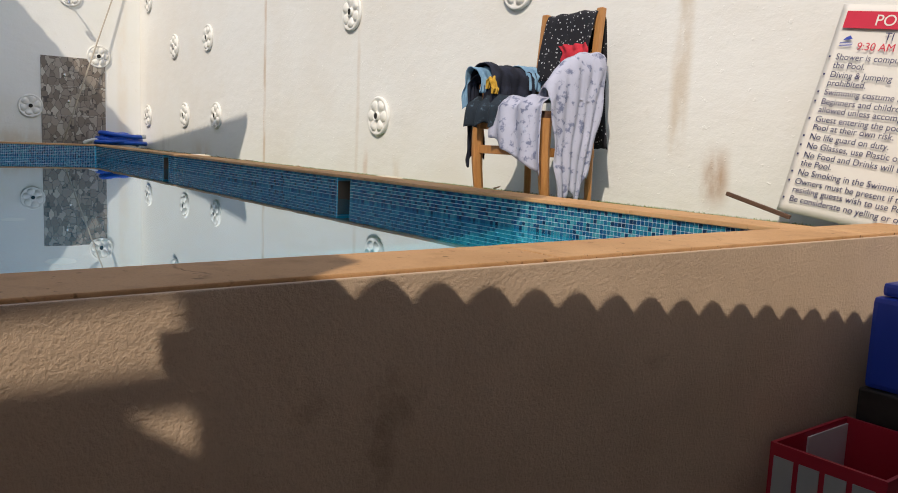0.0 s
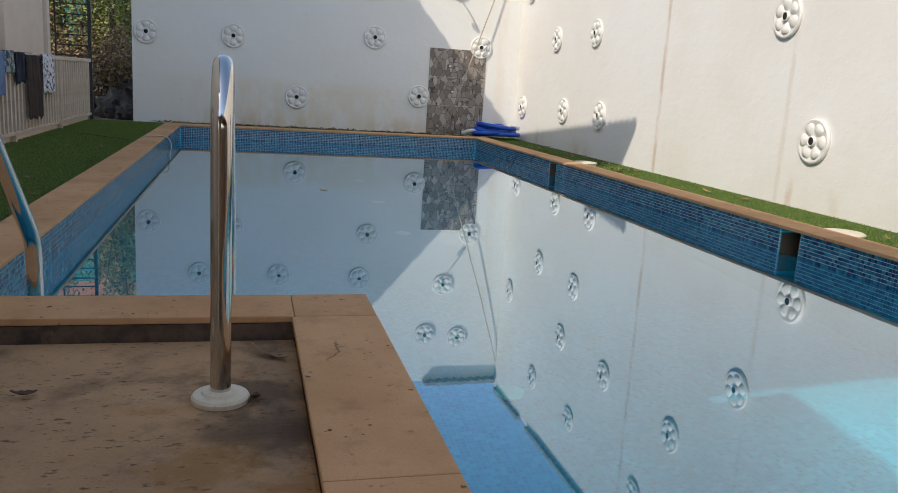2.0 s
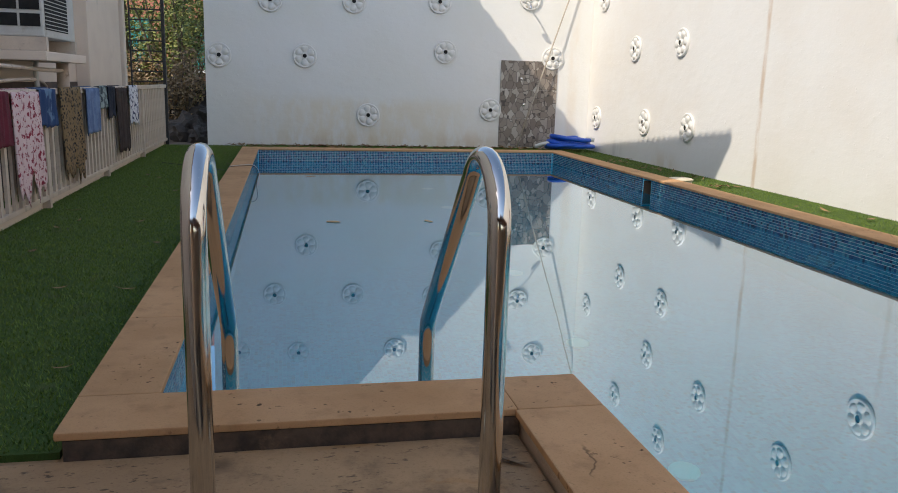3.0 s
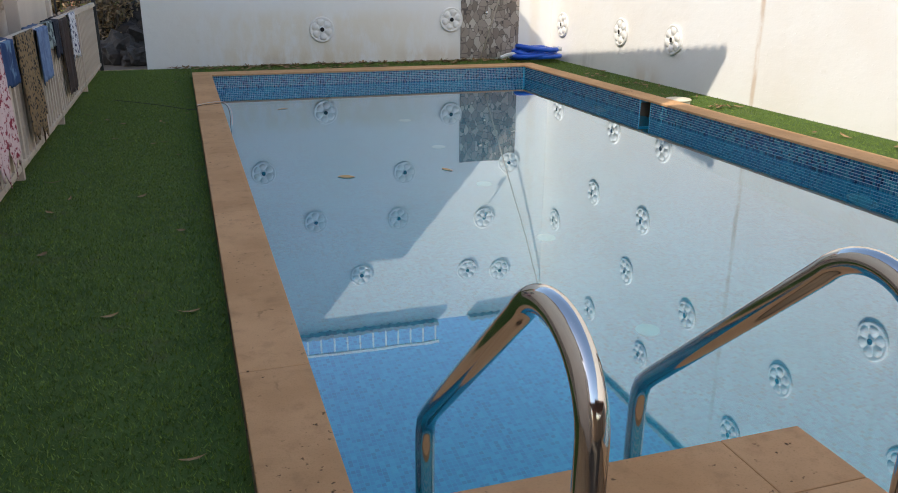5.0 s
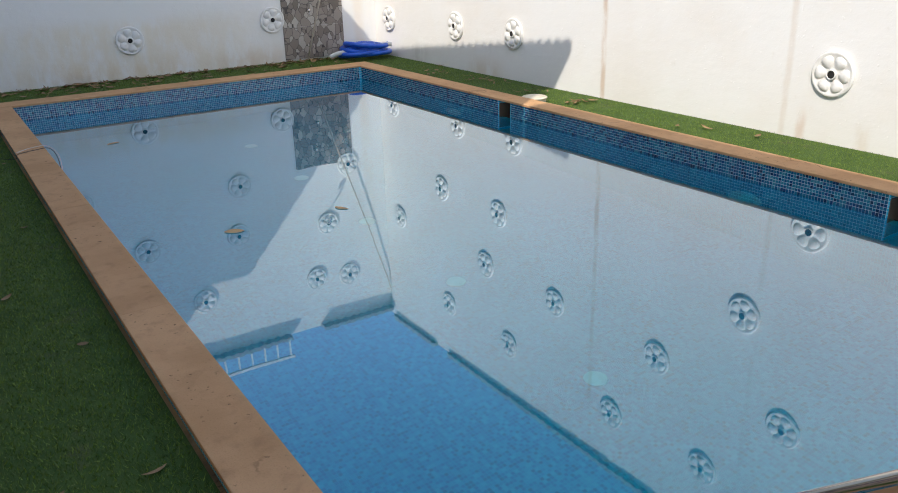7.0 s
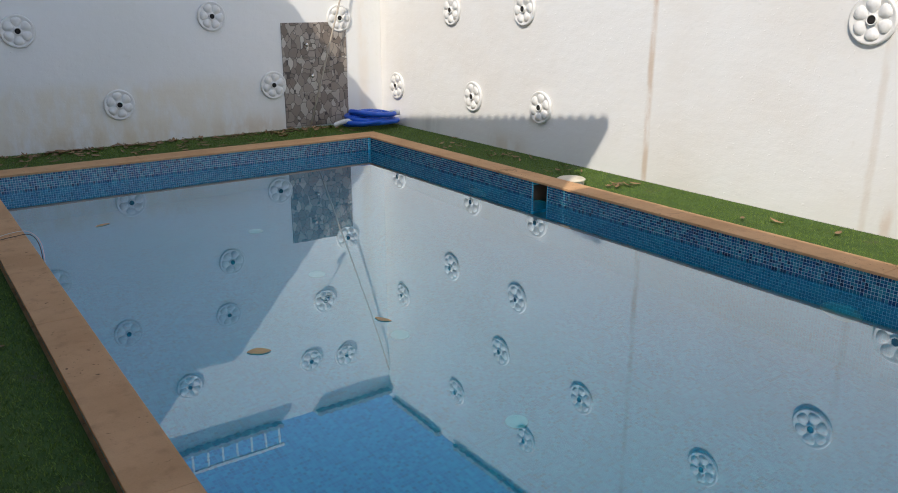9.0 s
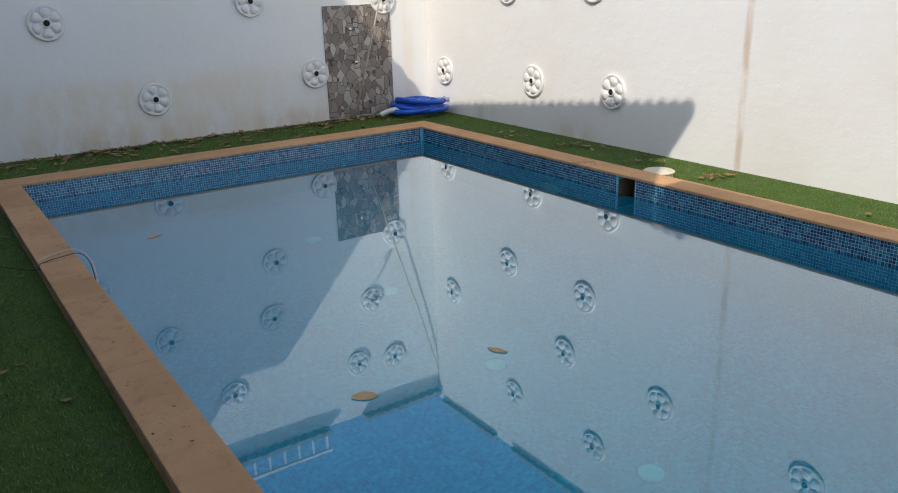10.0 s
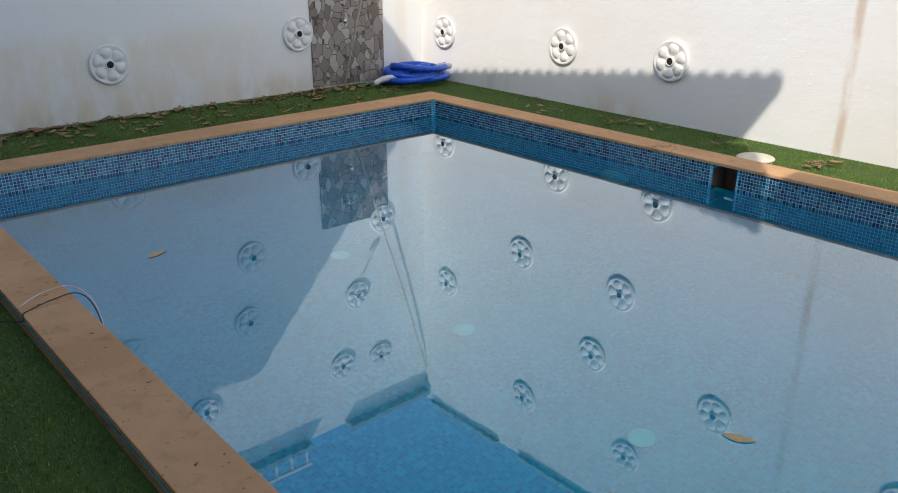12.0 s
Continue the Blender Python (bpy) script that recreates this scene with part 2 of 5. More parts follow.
M_HOLE = surface("dark_hole", (0.012, 0.011, 0.01), (0.02, 0.018, 0.016), 20, 0.9, relief=0)
M_PLASTIC = surface("ivory_plastic", (0.70, 0.63, 0.48), (0.62, 0.54, 0.40), 15, 0.45, relief=0.15, stain=(0.45, 0.36, 0.25), stain_scale=14, stain_at=(0.62, 0.8))
M_LIGHT_LENS = surface("white_pool_lamp", (0.78, 0.82, 0.78), (0.7, 0.78, 0.74), 10, 0.4, relief=0.1)
M_HOSE = surface("blue_ribbed_hose", (0.006, 0.075, 0.48), (0.010, 0.11, 0.58), 12, 0.35, relief=0.1)
M_HOSE_END = surface("white_hose_end", (0.7, 0.7, 0.68), (0.6, 0.6, 0.58), 12, 0.4, relief=0.1)
M_WOOD = surface("honey_varnished_wood", (0.46, 0.22, 0.075), (0.36, 0.16, 0.05), 9, 0.4, grain=60, relief=0.2, stretch=(6, 6, 0.8))
M_DARK_WOOD = surface("weathered_dark_wood", (0.12, 0.06, 0.035), (0.08, 0.04, 0.025), 14, 0.8, relief=0.5, stretch=(1, 1, 6))
M_LEAF_DRY = surface("dry_leaf_brown", (0.40, 0.25, 0.12), (0.25, 0.14, 0.06), 30, 0.7, relief=0.3, spread=0.7)
M_LEAF_YELLOW = surface("dry_leaf_yellow", (0.58, 0.40, 0.17), (0.46, 0.29, 0.11), 30, 0.6, relief=0.2)
M_AC = surface("white_enamel_sheet", (0.62, 0.60, 0.56), (0.56, 0.53, 0.48), 8, 0.45, relief=0.1, stain=(0.4, 0.35, 0.28), stain_scale=6)
M_GREY_PIPE = surface("grey_plastic_pipe", (0.50, 0.46, 0.40), (0.44, 0.39, 0.34), 10, 0.5, relief=0.1)
M_BAMBOO = surface("pale_pole", (0.50, 0.44, 0.36), (0.42, 0.36, 0.29), 12, 0.6, relief=0.2, stretch=(1, 1, 0.2))
M_WIRE = surface("black_cable", (0.03, 0.028, 0.025), (0.05, 0.045, 0.04), 20, 0.6, relief=0)
M_PINK_HOUSE = surface("pink_render", (0.50, 0.20, 0.13), (0.42, 0.16, 0.10), 1, 0.85, relief=0.2)
M_TEAL = surface("teal_paint", (0.01, 0.20, 0.19), (0.015, 0.26, 0.24), 4, 0.5, relief=0.1)
M_ROCK = surface("dark_rock", (0.085, 0.07, 0.06), (0.045, 0.037, 0.032), 6, 0.95, grain=30, relief=0.9, depth=0.03)
M_BARK = surface("grey_bark", (0.14, 0.11, 0.085), (0.09, 0.07, 0.05), 12, 0.9, relief=0.7, depth=0.01, stretch=(1, 1, 0.3))


def chrome():
    m, nt, b = nodes_of("polished_steel")
    b.inputs["Metallic"].default_value = 1.0
    b.inputs["Base Color"].default_value = (0.62, 0.60, 0.57, 1)
    smear = noise_of(nt, 30, 4, 0.6, (1, 1, 0.3))
    nt.links.new(math_node(nt, "ADD", math_node(nt, "MULTIPLY", smear, 0.16), 0.02), b.inputs["Roughness"])
    return m


def foliage(name, c1, c2):
    m, nt, b = nodes_of(name)
    geo = nt.nodes.new("ShaderNodeNewGeometry")
    col = mixed(nt, geo.outputs["Random Per Island"], c1, c2)
    nt.links.new(col, b.inputs["Base Color"])
    b.inputs["Roughness"].default_value = 0.55
    b.inputs["Transmission Weight"].default_value = 0.0
    b.inputs["Subsurface Weight"].default_value = 0.0
    return m


def water_surface():
    m, nt, b = nodes_of("clear_pool_water")
    slow, quick = noise_of(nt, 2.2, 2, 0.5), noise_of(nt, 16, 2, 0.5)
    calm = between(nt, noise_of(nt, 0.45, 2), 0.4, 0.65)
    h = math_node(nt, "ADD", slow, math_node(nt, "MULTIPLY", math_node(nt, "MULTIPLY", quick, calm), 0.08))
    ripple = node(nt, "ShaderNodeBump", Strength=0.02, Distance=0.02)
    nt.links.new(h, ripple.inputs["Height"])
    below = node(nt, "ShaderNodeBsdfRefraction", Color=(0.02, 0.95, 1.0, 1), Roughness=0.0, IOR=1.33)
    gloss = node(nt, "ShaderNodeBsdfGlossy", Color=(0.80, 0.91, 1.0, 1), Roughness=0.0)
    facing = node(nt, "ShaderNodeLayerWeight", Blend=0.5)
    shine = math_node(nt, "ADD", math_node(nt, "MULTIPLY", math_node(nt, "POWER", facing.outputs["Facing"], 2.2), 0.97), 0.035)
    mix = nt.nodes.new("ShaderNodeMixShader")
    for n in (below, gloss, facing):
        nt.links.new(ripple.outputs[0], n.inputs["Normal"])
    nt.links.new(shine, mix.inputs[0])
    nt.links.new(below.outputs[0], mix.inputs[1])
    nt.links.new(gloss.outputs[0], mix.inputs[2])
    nt.links.new(mix.outputs[0], nt.nodes["Material Output"].inputs["Surface"])
    nt.nodes.remove(b)
    return m


PITCH = 0.0216          # one mosaic tile and its joint


def mosaic(name, u, v, even=0.3, joint_colour=(0.60, 0.74, 0.79), wash=(0.05, 0.72, 0.86)):
    """Glass mosaic laid in the plane of axes u and v, in mixed blues with pale joints."""
    m, nt, b = nodes_of(name)
    where = nt.nodes.new("ShaderNodeTexCoord").outputs["Object"]
    sep = nt.nodes.new("ShaderNodeSeparateXYZ")
    nt.links.new(where, sep.inputs[0])
    cells, joint = [], None
    for ax in (u, v):
        p = math_node(nt, "DIVIDE", sep.outputs[ax], PITCH)
        cells.append(math_node(nt, "FLOOR", p))
        edge = math_node(nt, "ABSOLUTE", math_node(nt, "SUBTRACT", math_node(nt, "FRACT", p), 0.5))
        joint = edge if joint is None else math_node(nt, "MAXIMUM", joint, edge)
    com = nt.nodes.new("ShaderNodeCombineXYZ")
    nt.links.new(cells[0], com.inputs[0]), nt.links.new(cells[1], com.inputs[1])
    rnd = nt.nodes.new("ShaderNodeTexWhiteNoise")
    nt.links.new(com.outputs[0], rnd.inputs["Vector"])
    ramp = blues(nt, rnd.outputs["Value"])
    tone = noise_of(nt, 1.3, 3)
    col = mixed(nt, math_node(nt, "ADD", math_node(nt, "MULTIPLY", between(nt, tone, 0.4, 0.7), 0.2), even), ramp, wash)
    if "Z" in (u, v):
        joint_colour = mixed(nt, between(nt, sep.outputs["Z"], -0.2, -0.195), (0.06, 0.70, 0.85), joint_colour)
    col = mixed(nt, between(nt, joint, 0.42, 0.46), col, joint_colour)
    nt.links.new(col, b.inputs["Base Color"])
    b.inputs["Roughness"].default_value = 0.25
    if "Z" in (u, v):
        bump(nt, b, math_node(nt, "SUBTRACT", 1.0, between(nt, joint, 0.40, 0.46)), 0.5, 0.002)
    return m


def blues(nt, value):
    r = nt.nodes.new("ShaderNodeValToRGB")
    r.color_ramp.interpolation = "CONSTANT"
    stops = ((0.0, (0.012, 0.12, 0.33)), (0.14, (0.018, 0.20, 0.42)), (0.36, (0.03, 0.30, 0.50)), (0.58, (0.05, 0.40, 0.58)), (0.78, (0.12, 0.50, 0.64)),
             (0.89, (0.010, 0.07, 0.18)), (0.96, (0.012, 0.055, 0.15)))
    while len(r.color_ramp.elements) < len(stops):
        r.color_ramp.elements.new(0.5)
    for e, (at, c) in zip(r.color_ramp.elements, stops):
        e.position, e.color = at, (*c, 1)
    nt.links.new(value, r.inputs[0])
    return r.outputs[0]


def tile_glass(name, single):
    """Glazed mosaic pieces: each its own blue. single: pieces that are objects of their own."""
    m, nt, b = nodes_of(name)
    if single:
        pick = nt.nodes.new("ShaderNodeObjectInfo").outputs["Random"]
    else:
        pick = nt.nodes.new("ShaderNodeNewGeometry").outputs["Random Per Island"]
    deep = mixed(nt, 1.0, blues(nt, pick), (0.42, 0.50, 0.48), "MULTIPLY")
    nt.links.new(deep, b.inputs["Base Color"])
    b.inputs["Roughness"].default_value = 0.18
    return m


def stone_panel():
    """Glazed tile with a crazy-paving pattern in greys and browns."""
    m, nt, b = nodes_of("crazy_paving_tile")
    where = nt.nodes.new("ShaderNodeTexCoord").outputs["Object"]
    warp = nt.nodes.new("ShaderNodeMapping")
    warp.inputs["Scale"].default_value = (1.0, 0.01, 0.72)
    nt.links.new(where, warp.inputs["Vector"])
    cell = node(nt, "ShaderNodeTexVoronoi", Scale=12.0, Randomness=0.95)
    cell.distance = "MANHATTAN"
    edge = node(nt, "ShaderNodeTexVoronoi", Scale=12.0, Randomness=0.95)
    edge.feature, edge.distance = "F2", "MANHATTAN"
    for n in (cell, edge):
        nt.links.new(warp.outputs[0], n.inputs["Vector"])
    r = nt.nodes.new("ShaderNodeValToRGB")
    stops = ((0.0, (0.17, 0.135, 0.11)), (0.35, (0.28, 0.235, 0.195)), (0.6, (0.38, 0.33, 0.28)), (0.8, (0.54, 0.50, 0.44)), (1.0, (0.22, 0.175, 0.14)))
    while len(r.color_ramp.elements) < len(stops):
        r.color_ramp.elements.new(0.5)
    for e, (at, c) in zip(r.color_ramp.elements, stops):
        e.position, e.color = at, (*c, 1)
    sepc = nt.nodes.new("ShaderNodeSeparateColor")
    nt.links.new(cell.outputs["Color"], sepc.inputs[0])
    nt.links.new(sepc.outputs[0], r.inputs[0])
    gap = math_node(nt, "SUBTRACT", edge.outputs["Distance"], cell.outputs["Distance"])
    col = mixed(nt, between(nt, gap, 0.03, 0.10), (0.06, 0.05, 0.045), r.outputs[0])
    col = mixed(nt, math_node(nt, "MULTIPLY", noise_of(nt, 60, 4), 0.3), col, (0.12, 0.1, 0.09))
    nt.links.new(col, b.inputs["Base Color"])
    b.inputs["Roughness"].default_value = 0.5
    bump(nt, b, between(nt, gap, 0.02, 0.12), 0.4, 0.004)
    return m


def cloth(name, c1, c2, scale=10.0, at=(0.45, 0.55), weave=400.0, kind="noise"):
    """Woven cloth with a printed pattern of two colours."""
    m, nt, b = nodes_of(name)
    if kind == "dots":
        v = node(nt, "ShaderNodeTexVoronoi", Scale=scale)
        nt.links.new(nt.nodes.new("ShaderNodeTexCoord").outputs["Object"], v.inputs["Vector"])
        f = between(nt, v.outputs["Distance"], *at)
    else:
        f = between(nt, noise_of(nt, scale, 4, 0.6), *at)
    col = mixed(nt, f, c1, c2)
    fold = noise_of(nt, 14, 3)
    col = mixed(nt, math_node(nt, "MULTIPLY", fold, 0.35), col, (0.45, 0.45, 0.45), "MULTIPLY")
    nt.links.new(col, b.inputs["Base Color"])
    b.inputs["Roughness"].default_value = 0.9
    bump(nt, b, math_node(nt, "ADD", noise_of(nt, weave, 2), math_node(nt, "MULTIPLY", noise_of(nt, 22, 3), 2.0)), 0.4, 0.004)
    return m


def plain(name, c, rough=0.6):
    m, nt, b = nodes_of(name)
    col = mixed(nt, math_node(nt, "MULTIPLY", noise_of(nt, 25, 3), 0.3), c, tuple(0.75 * v for v in c))
    nt.links.new(col, b.inputs["Base Color"])
    b.inputs["Roughness"].default_value = rough
    return m


M_CHROME = chrome()
M_WATER = water_surface()
M_TILE_X = mosaic("mosaic_side", "Y", "Z", 0.5, (0.72, 0.79, 0.83))
M_TILE_Y = mosaic("mosaic_end", "X", "Z", 0.5, (0.72, 0.79, 0.83))
M_TILE_Z = mosaic("mosaic_floor", "X", "Y", 0.5, (0.04, 0.50, 0.60), (0.03, 0.46, 0.58))
M_TILE_ONE = tile_glass("mosaic_piece", True)
M_TILE_MANY = tile_glass("mosaic_pieces", False)
M_STONE = stone_panel()
M_BLADES = foliage("turf_blades", (0.056, 0.10, 0.009), (0.185, 0.275, 0.03))
M_LEAVES = foliage("shrub_leaves", (0.07, 0.11, 0.02), (0.26, 0.27, 0.07))
M_DRY_LEAVES = foliage("dry_shrub_leaves", (0.16, 0.10, 0.05), (0.33, 0.22, 0.10))
M_VINYL = plain("white_vinyl", (0.72, 0.68, 0.62), 0.5)
M_RED_INK, M_DARK_INK, M_BLUE_INK = plain("red_ink", (0.55, 0.02, 0.05)), plain("navy_ink", (0.03, 0.03, 0.10)), plain("blue_ink", (0.03, 0.06, 0.35))
M_RED_CARD, M_GREY_INK, M_BLUE_PLASTIC = plain("red_printed_card", (0.38, 0.01, 0.03), 0.5), plain("grey_ink", (0.35, 0.37, 0.38)), plain("blue_plastic", (0.01, 0.05, 0.42), 0.4)
M_WHITE_CARD = plain("white_card", (0.6, 0.58, 0.56), 0.8)
M_BLACK_CLOTH = cloth("black_dotted_cloth", (0.6, 0.6, 0.63), (0.008, 0.008, 0.013), 46, (0.17, 0.24), kind="dots")
M_TIE_DYE = cloth("lavender_tie_dye_cloth", (0.46, 0.47, 0.58), (0.17, 0.19, 0.29), 22, (0.53, 0.66))
M_RED_CLOTH = cloth("red_cloth", (0.62, 0.03, 0.05), (0.5, 0.02, 0.04), 8)
M_DENIM_LIGHT = cloth("light_blue_denim", (0.22, 0.38, 0.52), (0.16, 0.30, 0.44), 12)
M_DENIM_DARK = cloth("dark_denim", (0.006, 0.008, 0.018), (0.014, 0.018, 0.036), 12)
M_DARK_FLORAL = cloth("dark_printed_cloth", (0.012, 0.022, 0.035), (0.07, 0.11, 0.15), 40, (0.58, 0.70))
M_MAROON = cloth("maroon_cloth", (0.16, 0.015, 0.03), (0.12, 0.01, 0.02), 10)
M_PINK_PRINT = cloth("pink_printed_cloth", (0.80, 0.58, 0.56), (0.32, 0.025, 0.05), 30, (0.53, 0.58))
M_BLUE_CLOTH = cloth("navy_cloth", (0.02, 0.055, 0.15), (0.12, 0.22, 0.34), 5, (0.55, 0.62))
M_LEOPARD = cloth("leopard_print_cloth", (0.02, 0.014, 0.01), (0.26, 0.165, 0.075), 42, (0.3, 0.5), kind="dots")
M_JEANS = cloth("washed_blue_denim", (0.16, 0.24, 0.40), (0.12, 0.18, 0.32), 8)
M_BROWN_CLOTH = cloth("dark_brown_cloth", (0.055, 0.032, 0.025), (0.04, 0.025, 0.02), 9)
M_FLORAL = cloth("white_floral_cloth", (0.74, 0.72, 0.74), (0.03, 0.03, 0.09), 26, (0.52, 0.58))
M_GREEN_CLOTH = cloth("grey_green_striped_cloth", (0.30, 0.36, 0.34), (0.06, 0.08, 0.09), 14, (0.48, 0.54))
M_YELLOW_CLOTH = plain("yellow_cloth", (0.55, 0.32, 0.04), 0.9)


# ---------------------------------------------------------------- mesh helpers
def mesh_of(name, bm, material, smooth=False):
    me = bpy.data.meshes.new(name)
    bm.to_mesh(me)
    bm.free()
    me.materials.append(material)
    if smooth:
        me.shade_smooth()
    return me


def solid(name, bm, material, label="", category="", kind="structure", smooth=False):
    """A piece of the setting, or a thing of one mesh."""
    return tagged(new(name, mesh_of(name, bm, material, smooth)), label, category, kind=kind)


def thing(name, label, category, group="", at=(0, 0, 0), kind=""):
    ob = new(name)
    ob.empty_display_size = 0.1
    ob.location = at
    return tagged(ob, label, category, group, kind)


def part(name, bm, material, parent, label="", smooth=False):
    ob = new(name, mesh_of(name, bm, material, smooth))
    ob.parent = parent
    return tagged(ob, label)


def box(bm, x0, x1, y0, y1, z0, z1, bevel=0.0, m=None):
    g = bmesh.ops.create_cube(bm, size=1.0)
    bmesh.ops.scale(bm, vec=(x1 - x0, y1 - y0, z1 - z0), verts=g["verts"])
    bmesh.ops.translate(bm, vec=((x0 + x1) / 2, (y0 + y1) / 2, (z0 + z1) / 2), verts=g["verts"])
    vs = g["verts"]
    if bevel:
        es = list({e for v in vs for e in v.link_edges})
        r = bmesh.ops.bevel(bm, geom=es, offset=bevel, segments=2, affect="EDGES", profile=0.6)
        vs = list({v for f in r["faces"] for v in f.verts} | {v for v in vs if v.is_valid})
    if m is not None:
        bmesh.ops.transform(bm, matrix=m, verts=[v for v in vs if v.is_valid])
    return bm


def boxed(*args, **kw):
    return box(bmesh.new(), *args, **kw)


def tube(bm, pts, r, n=10, closed=False):
    """A round bar along a line of points; r is one radius or one for each point."""
    pts = [Vector(p) for p in pts]
    radii = r if isinstance(r, (list, tuple)) else [r] * len(pts)
    rings, side = [], None
    for i, p in enumerate(pts):
        a, b = pts[max(i - 1, 0)], pts[min(i + 1, len(pts) - 1)]
        if closed:
            a, b = pts[i - 1], pts[(i + 1) % len(pts)]
        t = (b - a).normalized()
        if side is None:
            side = t.orthogonal().normalized()
        side = (side - t * side.dot(t)).normalized()
        up = t.cross(side)
        rings.append([bm.verts.new(p + radii[i] * (math.cos(k * math.tau / n) * side + math.sin(k * math.tau / n) * up)) for k in range(n)])
    for i in range(len(rings) - (0 if closed else 1)):
        a, b = rings[i], rings[(i + 1) % len(rings)]
        for k in range(n):
            bm.faces.new((a[k], a[(k + 1) % n], b[(k + 1) % n], b[k]))
    if not closed:
        bm.faces.new(rings[0][::-1])
        bm.faces.new(rings[-1])
    return bm


def smooth_line(pts, steps=6):
    """Catmull-Rom points through pts."""
    pts = [Vector(p) for p in pts]
    out = []
    for i in range(len(pts) - 1):
        p0, p1, p2, p3 = pts[max(i - 1, 0)], pts[i], pts[i + 1], pts[min(i + 2, len(pts) - 1)]
        for s in range(steps):
            t = s / steps
            out.append(0.5 * ((2 * p1) + (p2 - p0) * t + (2 * p0 - 5 * p1 + 4 * p2 - p3) * t * t + (3 * p1 - p0 - 3 * p2 + p3) * t ** 3))
    return out + [pts[-1]]


def lathe(bm, profile, n=32, m=None):
    """A turned body from (radius, height) pairs about z."""
    rings = []
    for r, z in profile:
        rings.append([bm.verts.new((r * math.cos(k * math.tau / n), r * math.sin(k * math.tau / n), z)) for k in range(n)])
    for a, b in zip(rings, rings[1:]):
        for k in range(n):
            bm.faces.new((a[k], a[(k + 1) % n], b[(k + 1) % n], b[k]))
    bm.faces.new(rings[0][::-1])
    bm.faces.new(rings[-1])
    if m is not None:
        bmesh.ops.transform(bm, matrix=m, verts=bm.verts)
    return bm


def sheet(name, surface_at, nu, nv, material, parent=None, label="", thick=0.004):
    """A soft sheet: surface_at(u, v) gives the place for u and v from 0 to 1."""
    bm = bmesh.new()
    grid = [[bm.verts.new(surface_at(i / nu, j / nv)) for j in range(nv + 1)] for i in range(nu + 1)]
    for i in range(nu):
        for j in range(nv):
            bm.faces.new((grid[i][j], grid[i + 1][j], grid[i + 1][j + 1], grid[i][j + 1]))
    ob = new(name, mesh_of(name, bm, material, True))
    mod = ob.modifiers.new("thickness", "SOLIDIFY")
    mod.thickness, mod.offset = thick, 0.0
    if parent:
        ob.parent = parent
    return tagged(ob, label)


def along(path, t):
    """The point at the share t of the length of a line of points."""
    path = [Vector(p) for p in path]
    lens = [(b - a).length for a, b in zip(path, path[1:])]
    left = t * sum(lens)
    for a, b, ln in zip(path, path[1:], lens):
        if left <= ln or b is path[-1]:
            return a.lerp(b, min(left / ln, 1.0))
        left -= ln
    return path[-1]


# ---------------------------------------------------------------- plan
WATER_Z, FLOOR_Z, YARD_Z, DECK_Z = -0.17, -1.38, -1.15, -0.09
LEFT, RIGHT, FAR, FRONT = 0.0, 4.0, 10.0, -0.333            # inner edges of the coping
PLAT_X, PLAT_Y = 1.235, 1.53                                # the deck corner that juts into the pool
WALL_X, WALL_Y = 5.03, 11.42                                # garden walls
LIP = 0.015                                                 # the coping stands over the tiles by this

# ground and decks
bm = bmesh.new()
vs = [bm.verts.new(p) for p in ((-400, -400, -1.7), (400, -400, -1.7), (400, 400, -1.7), (-400, 400, -1.7))]
bm.faces.new(vs)
solid("ground", bm, M_EARTH, "dry brown earth reaching far off")
solid("pavement", boxed(-1.75, WALL_X, -14, -0.57, -1.69, YARD_Z), M_GROUND, "grey paving of the lower yard")
solid("ground_behind_wall", boxed(-14, 16, 11.66, 40, -1.69, -0.1), M_EARTH, "dry brown earth behind the garden wall")
solid("deck_left", boxed(-1.95, -0.03, PLAT_Y - 0.249, 11.66, -1.69, -0.095), M_CONCRETE, "concrete deck under the artificial turf")
solid("deck_right", boxed(RIGHT + 0.23, WALL_X, -0.57, WALL_Y, -1.69, DECK_Z), M_CONCRETE, "concrete deck under the turf strip")
solid("deck_far", boxed(-0.02, RIGHT + 0.22, FAR + 0.24, WALL_Y, -1.69, DECK_Z), M_CONCRETE, "concrete deck under the turf strip")
solid("platform", boxed(-1.75, 0.985, 0.235, PLAT_Y - 0.25, -1.69, -0.07, 0.012), M_CONCRETE, "stained brown concrete platform with the pool ladder")

bm = bmesh.new()
box(bm, -1.745, 0.982, 0.212, 0.234, -0.125, -0.066, 0.010)
solid("platform_edge", bm, M_CONCRETE, "rounded concrete nosing of the platform", smooth=False)

stairs = thing("stairs", "rough concrete stairs up to the pool deck", "stairs", kind="structure")
for i in range(5):
    part("step", boxed(-1.745, 0.98, 0.23 - 0.28 * (i + 1), 0.23 - 0.28 * i - 0.003, -1.68, -0.07 - 0.18 * (i + 1), 0.01), M_CONCRETE, stairs)

